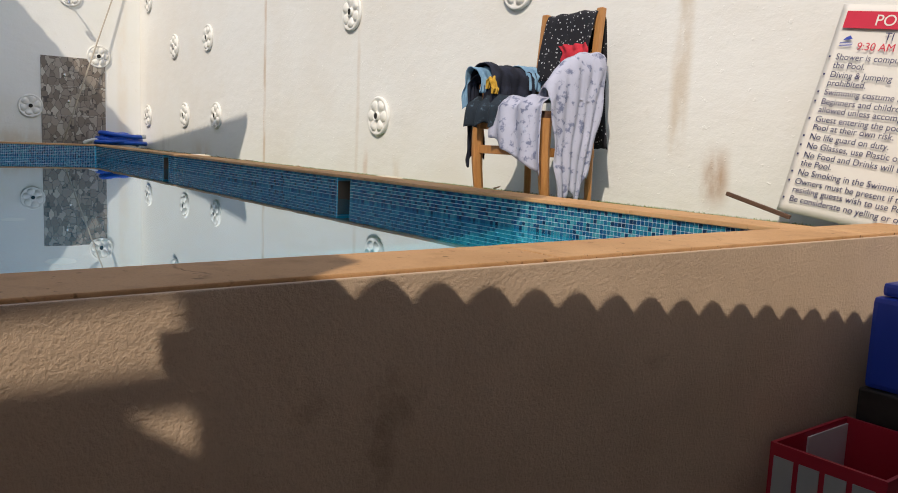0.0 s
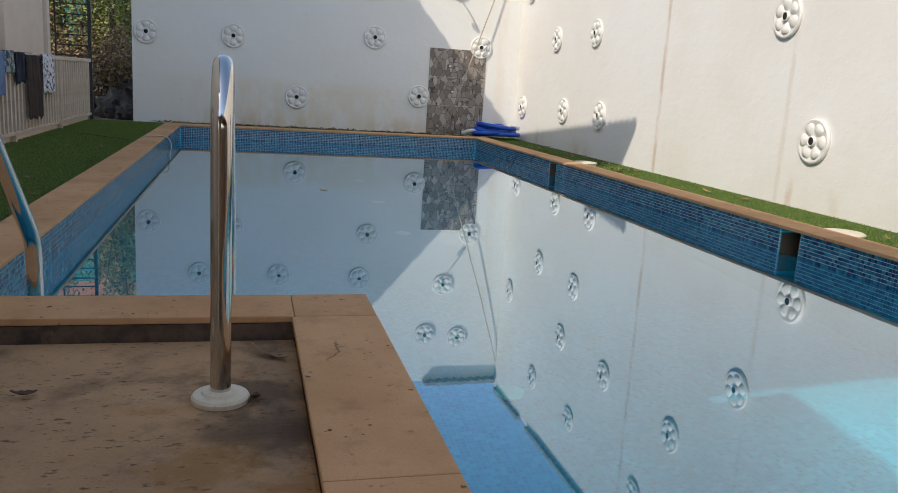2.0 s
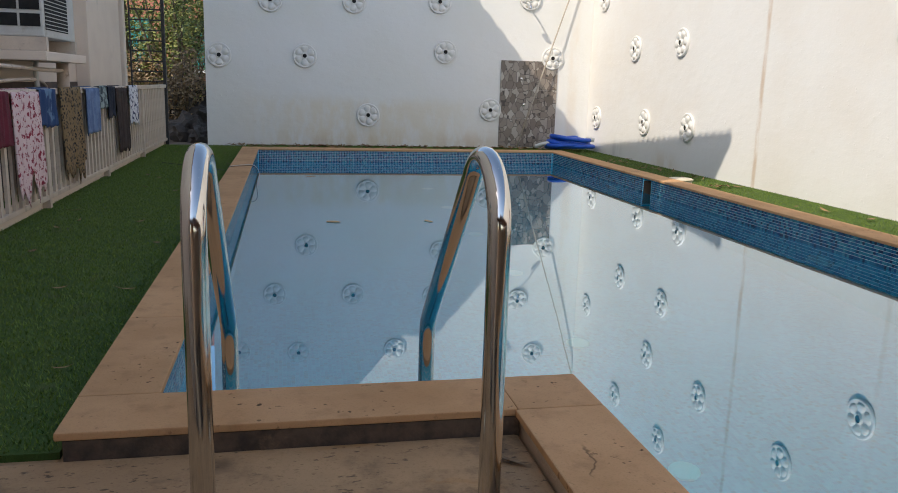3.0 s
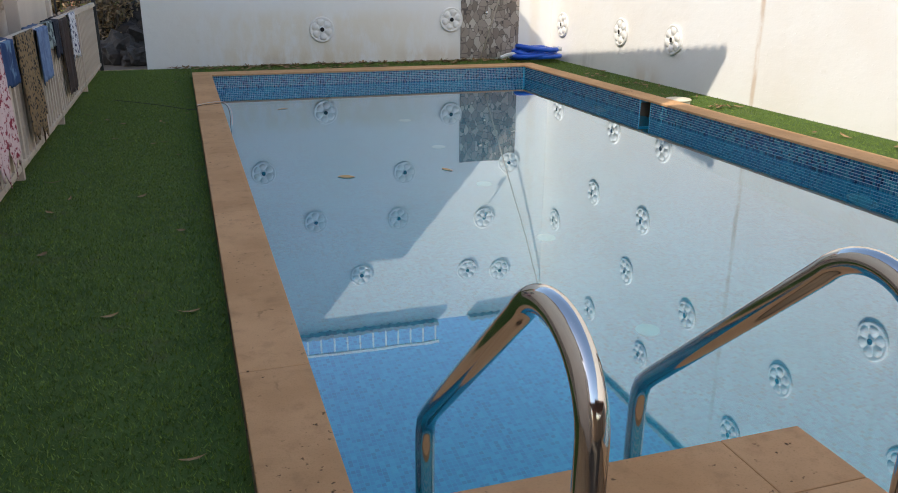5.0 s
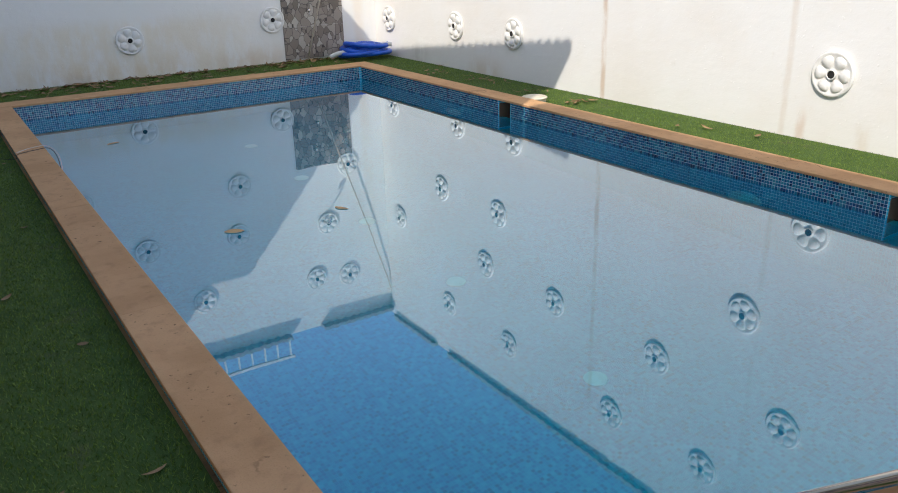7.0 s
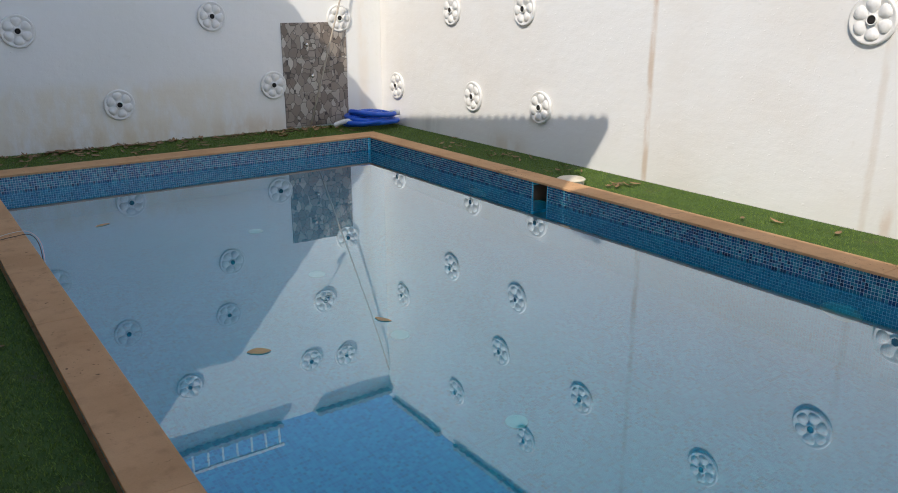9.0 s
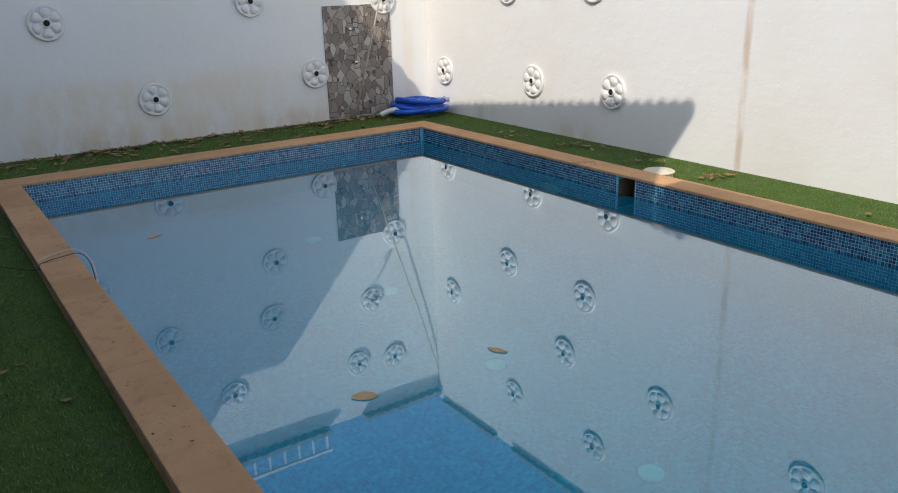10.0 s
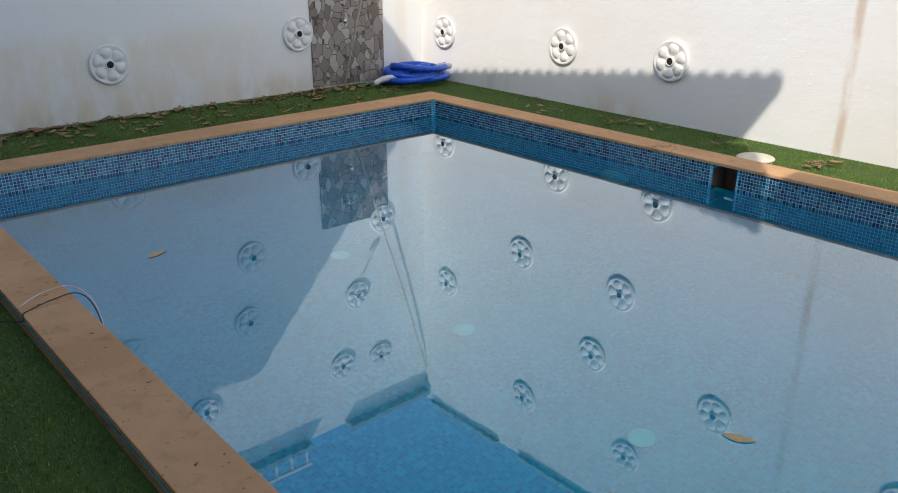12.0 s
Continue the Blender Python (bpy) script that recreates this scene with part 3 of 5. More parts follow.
# pool basin
solid("pool_floor", boxed(LEFT - 0.3, RIGHT + 0.3, FRONT - 0.2, FAR + 0.3, FLOOR_Z - 0.15, FLOOR_Z), M_TILE_Z, "blue glass mosaic pool floor under water")
TOP = -0.022
SKIM = ((2.92, 3.10), (6.86, 7.045))
solid("pool_wall_left", boxed(LEFT - 0.2, LEFT - LIP, PLAT_Y - LIP, FAR + 0.2, FLOOR_Z, TOP), M_TILE_X, "blue glass mosaic pool side")
bm = bmesh.new()
cuts = [FRONT - 0.01] + [v for s in SKIM for v in s] + [FAR + 0.2]
for a, b in zip(cuts[0::2], cuts[1::2]):
    box(bm, RIGHT + LIP, RIGHT + 0.22, a, b, FLOOR_Z, TOP)
for a, b in SKIM:
    box(bm, RIGHT + LIP, RIGHT + 0.22, a, b, FLOOR_Z, -0.26)
solid("pool_wall_right", bm, M_TILE_X, "blue glass mosaic pool side with two skimmer openings")
solid("pool_wall_far", boxed(LEFT - LIP, RIGHT + LIP, FAR + LIP, FAR + 0.2, FLOOR_Z, TOP), M_TILE_Y, "blue glass mosaic pool end")
solid("pool_lining_front", boxed(PLAT_X - LIP, RIGHT + LIP, FRONT - 0.03, FRONT - LIP, FLOOR_Z, TOP), M_TILE_Y, "blue glass mosaic pool end")
solid("pool_lining_deck_side", boxed(PLAT_X - 0.03, PLAT_X - LIP, FRONT - LIP, PLAT_Y - 0.03, FLOOR_Z, TOP), M_TILE_X, "blue glass mosaic round the deck")
solid("pool_lining_deck_end", boxed(LEFT - LIP, PLAT_X - LIP, PLAT_Y - 0.03, PLAT_Y - LIP, FLOOR_Z, TOP), M_TILE_Y, "blue glass mosaic round the deck")
solid("pool_wall_front", boxed(0.995, WALL_X, -0.57, FRONT - 0.032, -1.68, TOP), M_PLASTER, "rough tan plastered wall of the raised pool")
solid("pool_wall_skin", boxed(0.97, WALL_X - 0.003, -0.586, -0.5735, -1.68, -0.009, 0.003), M_PLASTER, "rough tan plaster over the outer pool wall")
solid("pool_wall_deck", boxed(0.995, PLAT_X - 0.032, FRONT - 0.03, PLAT_Y - 0.032, -1.68, TOP), M_PLASTER, "rough tan plastered wall beside the stairs")
# Recess below the slab: its shade is in the colour, along with the mould.
solid("pool_wall_deck_end", boxed(-0.2, 0.99, PLAT_Y - 0.245, PLAT_Y - 0.032, -1.68, TOP), M_MOULD_SHADE, "brown concrete edge under the coping, dark with mould and painted-in shade")

SKIM_PLASTIC = plain("brown_skimmer_plastic", (0.13, 0.09, 0.06), 0.7)
for a, b in SKIM:
    sk = thing("pool_skimmer", "dark skimmer mouth in the tiled pool side", "skimmer", "pool skimmers", (RIGHT + 0.1, (a + b) / 2, -0.15))
    bm = bmesh.new()
    box(bm, 0.095, 0.115, a - (a + b) / 2 + 0.002, b - (a + b) / 2 - 0.002, -0.108, 0.1)
    part("back", bm, SKIM_PLASTIC, sk)
    for y in (a - (a + b) / 2 + 0.001, b - (a + b) / 2 - 0.007):
        part("throat_side", boxed(-0.083, 0.094, y, y + 0.006, -0.108, 0.1), SKIM_PLASTIC, sk)
    part("flap", boxed(-0.02, -0.012, a - (a + b) / 2 + 0.06, b - (a + b) / 2 - 0.01, -0.1, -0.04), M_HOLE, sk)

# water
bm = bmesh.new()
vs = [bm.verts.new((x, y, WATER_Z)) for x, y in ((PLAT_X - LIP, FRONT - LIP), (RIGHT + LIP, FRONT - LIP), (RIGHT + LIP, FAR + LIP), (LEFT - LIP, FAR + LIP), (LEFT - LIP, PLAT_Y - LIP), (PLAT_X - LIP, PLAT_Y - LIP))]
bm.faces.new(vs)
water = solid("water", bm, M_WATER, "still clear pool water mirroring the white walls")
water.visible_shadow = False

# coping
coping = thing("pool_coping", "ochre sandstone coping slabs around the pool", "coping", kind="structure")


def slabs(x0, x1, y0, y1, joints, lengthwise):
    """A run of slabs cut at the joints."""
    lo, hi = (y0, y1) if lengthwise == "y" else (x0, x1)
    cuts = [lo] + [j for j in joints if lo < j < hi] + [hi]
    for a, b in zip(cuts, cuts[1:]):
        a, b = a + 0.0007, b - 0.0007
        lift = random.uniform(-0.0015, 0.0015)
        span = (x0, x1, a, b) if lengthwise == "y" else (a, b, y0, y1)
        part("slab", boxed(*span, TOP + 0.002, lift, 0.004), M_COPING, coping)


slabs(-0.22, LEFT, PLAT_Y + 0.002, FAR - 0.002, (2.30, 4.12, 5.93, 7.66, 9.2), "y")
slabs(RIGHT, RIGHT + 0.235, FRONT + 0.002, FAR - 0.002, (0.4, 2.1, 3.9, 5.7, 7.5, 9.2), "y")
slabs(-0.22, RIGHT + 0.235, FAR, FAR + 0.30, (1.4, 2.9), "x")
slabs(-0.22, PLAT_X, PLAT_Y - 0.248, PLAT_Y, (0.983,), "x")
slabs(0.975, PLAT_X, FRONT + 0.002, PLAT_Y - 0.25, (0.25,), "y")
slabs(0.975, WALL_X - 0.003, -0.572, FRONT, (2.6, 4.235), "x")

bm = bmesh.new()
ring = []
for k in range(28):
    a = k * math.tau / 28
    far = 1 + 0.55 * noise.noise(Vector((math.cos(a) * 1.7, math.sin(a) * 1.7, 3)))
    ring.append(bm.verts.new((min(1.203 + 0.032 * far * math.cos(a), 1.2305), 0.05 + 0.036 * far * math.sin(a), 0.0016)))
bm.faces.new(ring)
grown = bmesh.ops.extrude_face_region(bm, geom=bm.faces[:])
bmesh.ops.translate(bm, verts=[v for v in grown["geom"] if isinstance(v, bmesh.types.BMVert)], vec=(0, 0, 0.0006))
part("wet_patch", bm, surface("damp_ochre_stone", (0.40, 0.20, 0.065), (0.31, 0.15, 0.05), 20, 0.7, relief=0.2), coping, "damp dark patch on the stone")
bm = bmesh.new()
rng = random.Random(4)
for x, y, size in ((1.19, 0.10, 0.006), (1.2, 0.085, 0.005), (1.222, 0.06, 0.005), (1.228, 0.035, 0.006), (1.229, 0.01, 0.005), (1.228, -0.02, 0.006)):
    bmesh.ops.create_icosphere(bm, subdivisions=1, radius=size, matrix=pose(x, y, 0.0022, 0, 0, rng.uniform(50, 130)) @ Matrix.Diagonal((1.8, 0.5, 0.3, 1)))
part("crust", bm, surface("chipped_stone", (0.70, 0.58, 0.44), (0.5, 0.36, 0.22), 60, 0.9, relief=0.6), coping, "pale chipped crust along the edge")


# turf
def turf(name, x0, x1, y0, y1, count, seed, top=-0.04):
    rng = np.random.default_rng(seed)
    solid(name, boxed(x0, x1, y0, y1, top - 0.02, top), M_TURF_BASE, "short green artificial turf, worn and dusty")
    p = np.column_stack((rng.uniform(x0 + 0.01, x1 - 0.01, count), rng.uniform(y0 + 0.01, y1 - 0.01, count), np.full(count, top - 0.002)))
    a = rng.uniform(0, math.tau, count)
    w, hgt = rng.uniform(0.0015, 0.003, count), rng.uniform(0.008, 0.018, count)
    lean = rng.normal(0, 0.008, (count, 2))
    side = np.column_stack((np.cos(a) * w, np.sin(a) * w, np.zeros(count)))
    tip = p + np.column_stack((lean, hgt))
    verts = np.stack((p - side, p + side, tip), 1).reshape(-1, 3)
    me = bpy.data.meshes.new(name + "_blades")
    me.from_pydata(verts.tolist(), [], np.arange(count * 3).reshape(-1, 3).tolist())
    me.materials.append(M_BLADES)
    tagged(new("turf_blades", me), "short green plastic grass blades", "grass", kind="stuff")


turf("turf_left", -1.75, -0.223, 1.34, 11.4, 170000, 1, -0.075)
turf("turf_right", RIGHT + 0.238, WALL_X - 0.002, -0.30, WALL_Y - 0.01, 60000, 2, -0.07)
turf("turf_far", -0.223, RIGHT + 0.236, FAR + 0.302, WALL_Y - 0.01, 50000, 3, -0.06)

# garden walls
solid("wall_right", boxed(WALL_X, WALL_X + 0.2, -14, WALL_Y + 0.2, -1.69, 3.99), M_WALL_RIGHT, "tall white rendered garden wall with rust runs")
solid("wall_far", boxed(-0.765, WALL_X - 0.002, WALL_Y, WALL_Y + 0.2, -1.69, 3.86), M_WALL_FAR, "tall white rendered garden wall, damp at its foot")


def corrugated(name, x0, x1, y0, y1, z, pitch, swell, axis, thick=0.03, fall=0.0, material=None, label=""):
    """A corrugated sheet whose waves run across the given axis; fall: the rise per metre along it."""
    bm = bmesh.new()
    lo, hi = (x0, x1) if axis == "x" else (y0, y1)
    n = max(8, int((hi - lo) / pitch * 8))
    rows = []
    for i in range(n + 1):
        s = lo + (hi - lo) * i / n
        zz = z + fall * (s - lo) + swell * abs(math.sin(math.pi * (s - lo) / pitch))
        ends = ((s, y0), (s, y1)) if axis == "x" else ((x0, s), (x1, s))
        rows.append([bm.verts.new((*e, zz + d)) for d in (0, -thick - swell) for e in ends])
    for a, b in zip(rows, rows[1:]):
        bm.faces.new((a[0], a[1], b[1], b[0]))
        bm.faces.new((a[2], b[2], b[3], a[3]))
        bm.faces.new((a[0], b[0], b[2], a[2]))
        bm.faces.new((a[1], a[3], b[3], b[1]))
    for a in (rows[0], rows[-1]):
        bm.faces.new((a[0], a[2], a[3], a[1]))
    return bm


# sheets along the tops of the walls, with a gap in each
wall_roof = thing("wall_top_sheets", "corrugated sheets capping the garden walls", "roof sheet", kind="structure")
for x0, x1 in ((-0.765, 3.22), (3.75, 5.0)):
    part("roof_sheet", corrugated("sheet", x0, x1, WALL_Y - 0.14, WALL_Y + 0.3, 3.88, 0.14, 0.025, "x"), M_SLAB, wall_roof)
for y0, y1 in ((-14, 9.65), (10.0, 11.25)):
    part("roof_sheet", corrugated("sheet", WALL_X - 0.06, WALL_X + 0.4, y0, y1, 4.01, 0.14, 0.025, "y"), M_SLAB, wall_roof)

rail = thing("terrace_railing", "white metal railing on top of the wall", "railing", at=(0, WALL_Y + 0.12, 3.86))
part("top_rail", boxed(0.2, 3.3, -0.02, 0.02, 0.42, 0.46), M_ORNAMENT, rail)
for i in range(15):
    part("baluster", boxed(0.3 + i * 0.21 - 0.012, 0.3 + i * 0.21 + 0.012, -0.012, 0.012, 0.0, 0.42), M_ORNAMENT, rail)

# ---------------------------------------------------------------- the house beside the pool
house = thing("house", "tall cream rendered house beside the pool", "house")
bm = bmesh.new()
box(bm, -7, -1.95, -1.6, 2.3, -1.69, 6.69)
box(bm, -7, -1.95, 2.3, 8.31, -1.69, 7.6)
box(bm, -4.5, -1.95, 8.31, 11.1, -1.69, 7.0)
part("wall", bm, M_CREAM, house)
# Unseen block, added to keep sun off the front pool wall.
bm = bmesh.new()
box(bm, -7, -1.53, -3.1, -2.1, -1.69, 2.6)
box(bm, -7, -1.53, -2.1, -1.602, -1.69, 3.4)
box(bm, -7, -3.0, -3.1, -1.602, 2.6, 4.18)
box(bm, -3.0, -1.53, -2.1, -1.602, 3.4, 4.18)
box(bm, -7, -1.53, -3.1, -1.602, 4.18, 4.25)
part("shadow_block", bm, M_CREAM, house)
# Unseen mask in that block; its cut-outs shape the sun patches on the plaster.
bm = bmesh.new()
box(bm, -3.0, -1.53, -3.1, -3.088, 2.6, 3.70)
box(bm, -3.0, -1.87, -3.1, -3.088, 3.70, 3.80)
box(bm, -3.0, -1.53, -3.1, -3.088, 3.80, 3.865)
box(bm, -3.0, -1.53, -3.1, -3.088, 4.02, 4.18)
box(bm, -1.745, -1.53, -3.1, -3.088, 2.6, 4.18)
box(bm, -1.772, -1.745, -3.1, -3.088, 3.865, 4.02)
for corners in (((-1.87, 3.70), (-1.745, 3.70), (-1.87, 3.79)), ((-3.0, 3.88), (-2.14, 3.985), (-1.80, 4.01), (-1.775, 4.019), (-3.0, 4.019))):
    cut = [[bm.verts.new((x, y, z)) for x, z in corners] for y in (-3.1, -3.088)]
    for ring in cut:
        bm.faces.new(ring)
    for k in range(len(corners)):
        n = (k + 1) % len(corners)
        bm.faces.new((cut[0][k], cut[0][n], cut[1][n], cut[1][k]))
part("light_mask", bm, M_CREAM, house)
part("column", boxed(-6.4, -6.1, -3.05, -2.75, 4.25, 6.69), M_CREAM, house)
# Added panel: dark brown colour stands in for the shade behind the fence bars.
part("fence_gap_backing", boxed(-1.949, -1.935, 1.5, 9.08, -0.1, 0.80), surface("fence_gap_shade_brown", (0.13, 0.09, 0.07), (0.08, 0.056, 0.045), 5, 0.85, relief=0.3), house, "dark brown panel added as shade in the gaps behind the fence")
part("pilaster", boxed(-1.95, -1.80, 9.1, 10.9, -1.69, 6.95, 0.01), M_CREAM, house)
part("corner_post", boxed(-1.95, -1.76, 10.96, 11.1, -1.69, 6.95, 0.01), M_CREAM, house)
part("roof", boxed(-7, -1.6, -3.1, 2.3, 6.7, 6.8), M_SLAB, house)
part("roof", corrugated("roof", -7, -1.6, 2.3, 6.2, 8.205, 0.15, 0.045, "y", 0.06, -0.115), M_ROOF, house)
part("roof", corrugated("roof", -7, -1.6, 6.2, 8.31, 7.755, 0.15, 0.045, "y", 0.06, -0.02), M_ROOF, house)
bm = bmesh.new()
box(bm, -2.3, -1.96, 2.3, 8.31, 7.6, 7.72)
box(bm, -2.3, -1.96, 2.3, 5.4, 7.72, 7.85)
part("parapet", bm, M_CREAM, house)
part("roof", boxed(-4.6, -1.68, 8.31, 11.15, 7.0, 7.18), M_SLAB, house)

# Unseen; corrugated roof casts the scalloped shadow, walls and flat roofs added to cut skylight.
porch = thing("porch", "unseen porch with a corrugated roof, added to shade the lower yard", "porch")
part("roof", corrugated("roof", 0.465, WALL_X - 0.1, -6.2, -1.5, 1.452, 0.145, 0.047, "x", 0.05, -0.13), M_ROOF, porch)
for x in (0.7, 2.7, 4.8):
    part("post", boxed(x - 0.05, x + 0.05, -3.3, -3.2, YARD_Z, 1.33 - 0.13 * (x - 0.465)), M_CREAM, porch)
part("wall", boxed(0.5, 4.9, -4.2, -4.0, YARD_Z, 0.7), M_PLASTER, porch)
part("roof", boxed(-1.5, 0.463, -4.2, -1.78, 1.36, 1.42), M_ROOF, porch)
part("roof_edge", boxed(0.34, 0.463, -1.78, -1.52, 1.36, 1.42), M_ROOF, porch)
part("post", boxed(-1.45, -1.35, -3.3, -3.2, YARD_Z, 1.36), M_CREAM, porch)
part("wall", boxed(-1.5, 0.49, -4.2, -4.0, YARD_Z, 1.36), M_PLASTER, porch)


# ---------------------------------------------------------------- wall ornaments
def ornament():
    """A round moulded flower of six petals round a dark hole; its face looks along -y."""
    ob = thing("wall_ornament", "round white moulded flower with a dark central hole on the wall", "wall ornament", "flower mouldings on the garden walls")
    face = pose(0, 0, 0, 90)
    part("disc", lathe(bmesh.new(), ((0.168, -0.004), (0.173, 0.018), (0.162, 0.032), (0.150, 0.024), (0.06, 0.022), (0.04, 0.022)), 40, face), M_ORNAMENT, ob, smooth=True)
    petal = bmesh.new()
    bmesh.ops.create_uvsphere(petal, u_segments=14, v_segments=8, radius=1.0)
    for v in petal.verts:
        x, y, z = v.co
        wide = 0.066 * (0.80 + 0.34 * x)
        v.co = (0.092 + 0.056 * x, wide * y, 0.012 + 0.038 * z * (0.8 + 0.3 * x))
    shape = mesh_of("petal", petal, M_ORNAMENT, True)
    for k in range(6):
        p = new("petal", shape)
        p.parent = ob
        p.matrix_basis = face @ pose(0, 0, 0, 0, 0, 60 * k + 30)
    part("hub", lathe(bmesh.new(), ((0.038, 0.008), (0.038, 0.042), (0.034, 0.046), (0.030, 0.042), (0.029, 0.036)), 24, face), M_ORNAMENT, ob, smooth=True)
    part("hole", lathe(bmesh.new(), ((0.030, 0.034), (0.0285, 0.0405)), 24, face), M_HOLE, ob, "dark hole")
    return ob


first = ornament()
FAR_SPOTS = ((-0.574, 1.21), (0.631, 1.235), (2.712, 1.36), (3.438, 0.515), (1.557, 0.403), (4.40, 1.32), (1.342, 2.03), (2.61, 2.08), (4.004, 2.19), (2.005, 2.95), (3.739, 3.05), (4.296, 3.11), (0.15, 2.0), (0.5, 2.95), (-0.4, 2.9))
RIGHT_SPOTS = ((9.739, 1.428), (8.42, 1.452), (9.305, 0.463), (8.117, 0.457), (4.196, 0.46), (4.716, 1.412), (11.002, 0.448), (2.39, 1.37), (10.945, 2.18), (8.705, 2.235), (7.299, 2.27),
               (9.626, 3.17), (8.198, 3.215), (5.684, 2.29), (6.289, 3.27), (4.184, 2.34), (4.993, 3.24), (2.9, 2.35), (3.3, 3.25))
first.matrix_basis = pose(FAR_SPOTS[0][0], WALL_Y, FAR_SPOTS[0][1], 0, 0, 0)
for i, (x, z) in enumerate(FAR_SPOTS[1:]):
    copy_thing(first, pose(x, WALL_Y, z, 0, 37 * i % 60, 0))
for i, (y, z) in enumerate(RIGHT_SPOTS):
    copy_thing(first, pose(WALL_X, y, z, 0, 0, -90) @ pose(0, 0, 0, 0, 23 * i % 60, 0))


# ---------------------------------------------------------------- pool fittings
def handrail(x):
    """A bent steel pool rail in the plane x, with its flange."""
    ob = thing("pool_handrail", "polished steel pool handrail bent over the coping", "handrail", "pair of pool handrails", (x, 0.815, -0.07))
    pts = [(0, 0.002, -0.06)] + [(0, 0.002, 0.045 * k - 0.05) for k in range(16)]
    for a in range(0, 141, 7):                    # the round top
        pts.append((0, 0.145 - 0.143 * math.cos(radians(a)), 0.655 + 0.143 * math.sin(radians(a))))
    end = Vector((0, 0.775, 0.262))
    pts += [Vector(pts[-1]).lerp(end, k) for k in (0.05, 0.12, 0.3, 0.5, 0.7, 0.9, 0.97)]
    pts += [(0, 0.797, 0.237), (0, 0.810, 0.20), (0, 0.815, 0.16), (0, 0.816, 0.0), (0, 0.816, -0.4), (0, 0.816, -0.9)]
    part("tube", tube(bmesh.new(), pts, 0.0245, 32), M_CHROME, ob, smooth=True)
    part("flange", lathe(bmesh.new(), ((0.068, 0.001), (0.069, 0.012), (0.064, 0.019), (0.046, 0.021), (0.042, 0.027), (0.031, 0.029), (0.020, 0.029)), 48), M_PLASTIC, ob, "ivory plastic flange")
    return ob


for x in (0.187, 0.782):
    handrail(x)

for x, y in ((4.37, 6.93), (4.31, 2.93)):
    lid = thing("skimmer_lid", "round ivory plastic skimmer lid on the turf", "lid", "skimmer lids", (x, y, -0.072))
    part("rim", lathe(bmesh.new(), ((0.115, 0.0), (0.118, 0.045), (0.10, 0.05)), 36), M_PLASTIC, lid, smooth=True)
    part("cover", lathe(bmesh.new(), ((0.128, 0.048), (0.130, 0.058), (0.118, 0.066), (0.06, 0.072), (0.01, 0.073)), 36), M_PLASTIC, lid, smooth=True)

for y in (4.11, 7.86):
    lamp = thing("pool_lamp", "round white underwater lamp on the mosaic pool side", "pool light", "underwater lamps", (RIGHT + LIP, y, -0.57))
    part("ring", lathe(bmesh.new(), ((0.135, 0.0), (0.135, 0.02), (0.11, 0.03)), 32, pose(0, 0, 0, 0, -90)), M_LIGHT_LENS, lamp)
    part("lens", lathe(bmesh.new(), ((0.108, 0.028), (0.06, 0.042), (0.01, 0.046)), 32, pose(0, 0, 0, 0, -90)), M_LIGHT_LENS, lamp, smooth=True)
for y in (0.9, 2.15, 3.47, 4.83, 6.09, 7.37, 8.65):
    cap = thing("floor_inlet", "round white inlet cap on the pool floor", "pool inlet", "pool floor inlets", (2.0, y, FLOOR_Z))
    part("cap", lathe(bmesh.new(), ((0.068, 0.0), (0.066, 0.012), (0.02, 0.018)), 28), M_LIGHT_LENS, cap)

# ---------------------------------------------------------------- shower corner
panel = thing("shower_panel", "grey-brown crazy-paving tiles behind the shower", "tiled panel", at=(4.04, WALL_Y, 0.62), kind="structure")
for i in range(2):
    for k in range(3):
        x, z = -0.455 + 0.4555 * i, -0.66 + 0.4375 * k
        part("tile", boxed(x, x + 0.4535, -0.014 - random.uniform(0, 0.0015), -0.001, z, z + 0.4355, 0.0015), M_STONE, panel)
for x, z, long in ((3.90, 1.0, 0.05), (3.95, 0.61, 0.07)):
    tap = thing("tap", "small steel tap on the tiled panel", "tap", "shower taps", (x, WALL_Y - 0.014, z))
    part("stem", tube(bmesh.new(), ((0, 0, 0), (0, -long, 0)), 0.012, 12), M_CHROME, tap, smooth=True)
    part("knob", lathe(bmesh.new(), ((0.012, 0), (0.024, 0.006), (0.024, 0.022), (0.012, 0.028)), 16, pose(0, -long, 0, 90)), M_CHROME, tap, smooth=True)
    part("spout", tube(bmesh.new(), smooth_line(((0, -long * 0.5, -0.005), (0, -long, -0.02), (0, -long - 0.012, -0.055)), 4), 0.009, 10), M_CHROME, tap, smooth=True)
shower = thing("shower_head", "old steel shower head on a wall arm", "shower", at=(3.93, WALL_Y, 2.12))
part("arm", tube(bmesh.new(), smooth_line(((0, 0, 0), (0, -0.12, 0.02), (0, -0.22, 0.0), (0.01, -0.26, -0.04)), 5), 0.011, 10), M_CHROME, shower, smooth=True)
part("rose", lathe(bmesh.new(), ((0.014, 0.03), (0.022, 0.0), (0.045, -0.025), (0.046, -0.034)), 20, pose(0.01, -0.26, -0.06)), M_CHROME, shower, smooth=True)

pole = thing("leaning_pole", "long pale pole leaning into the wall corner", "pole", at=(3.83, 11.22, -0.035))
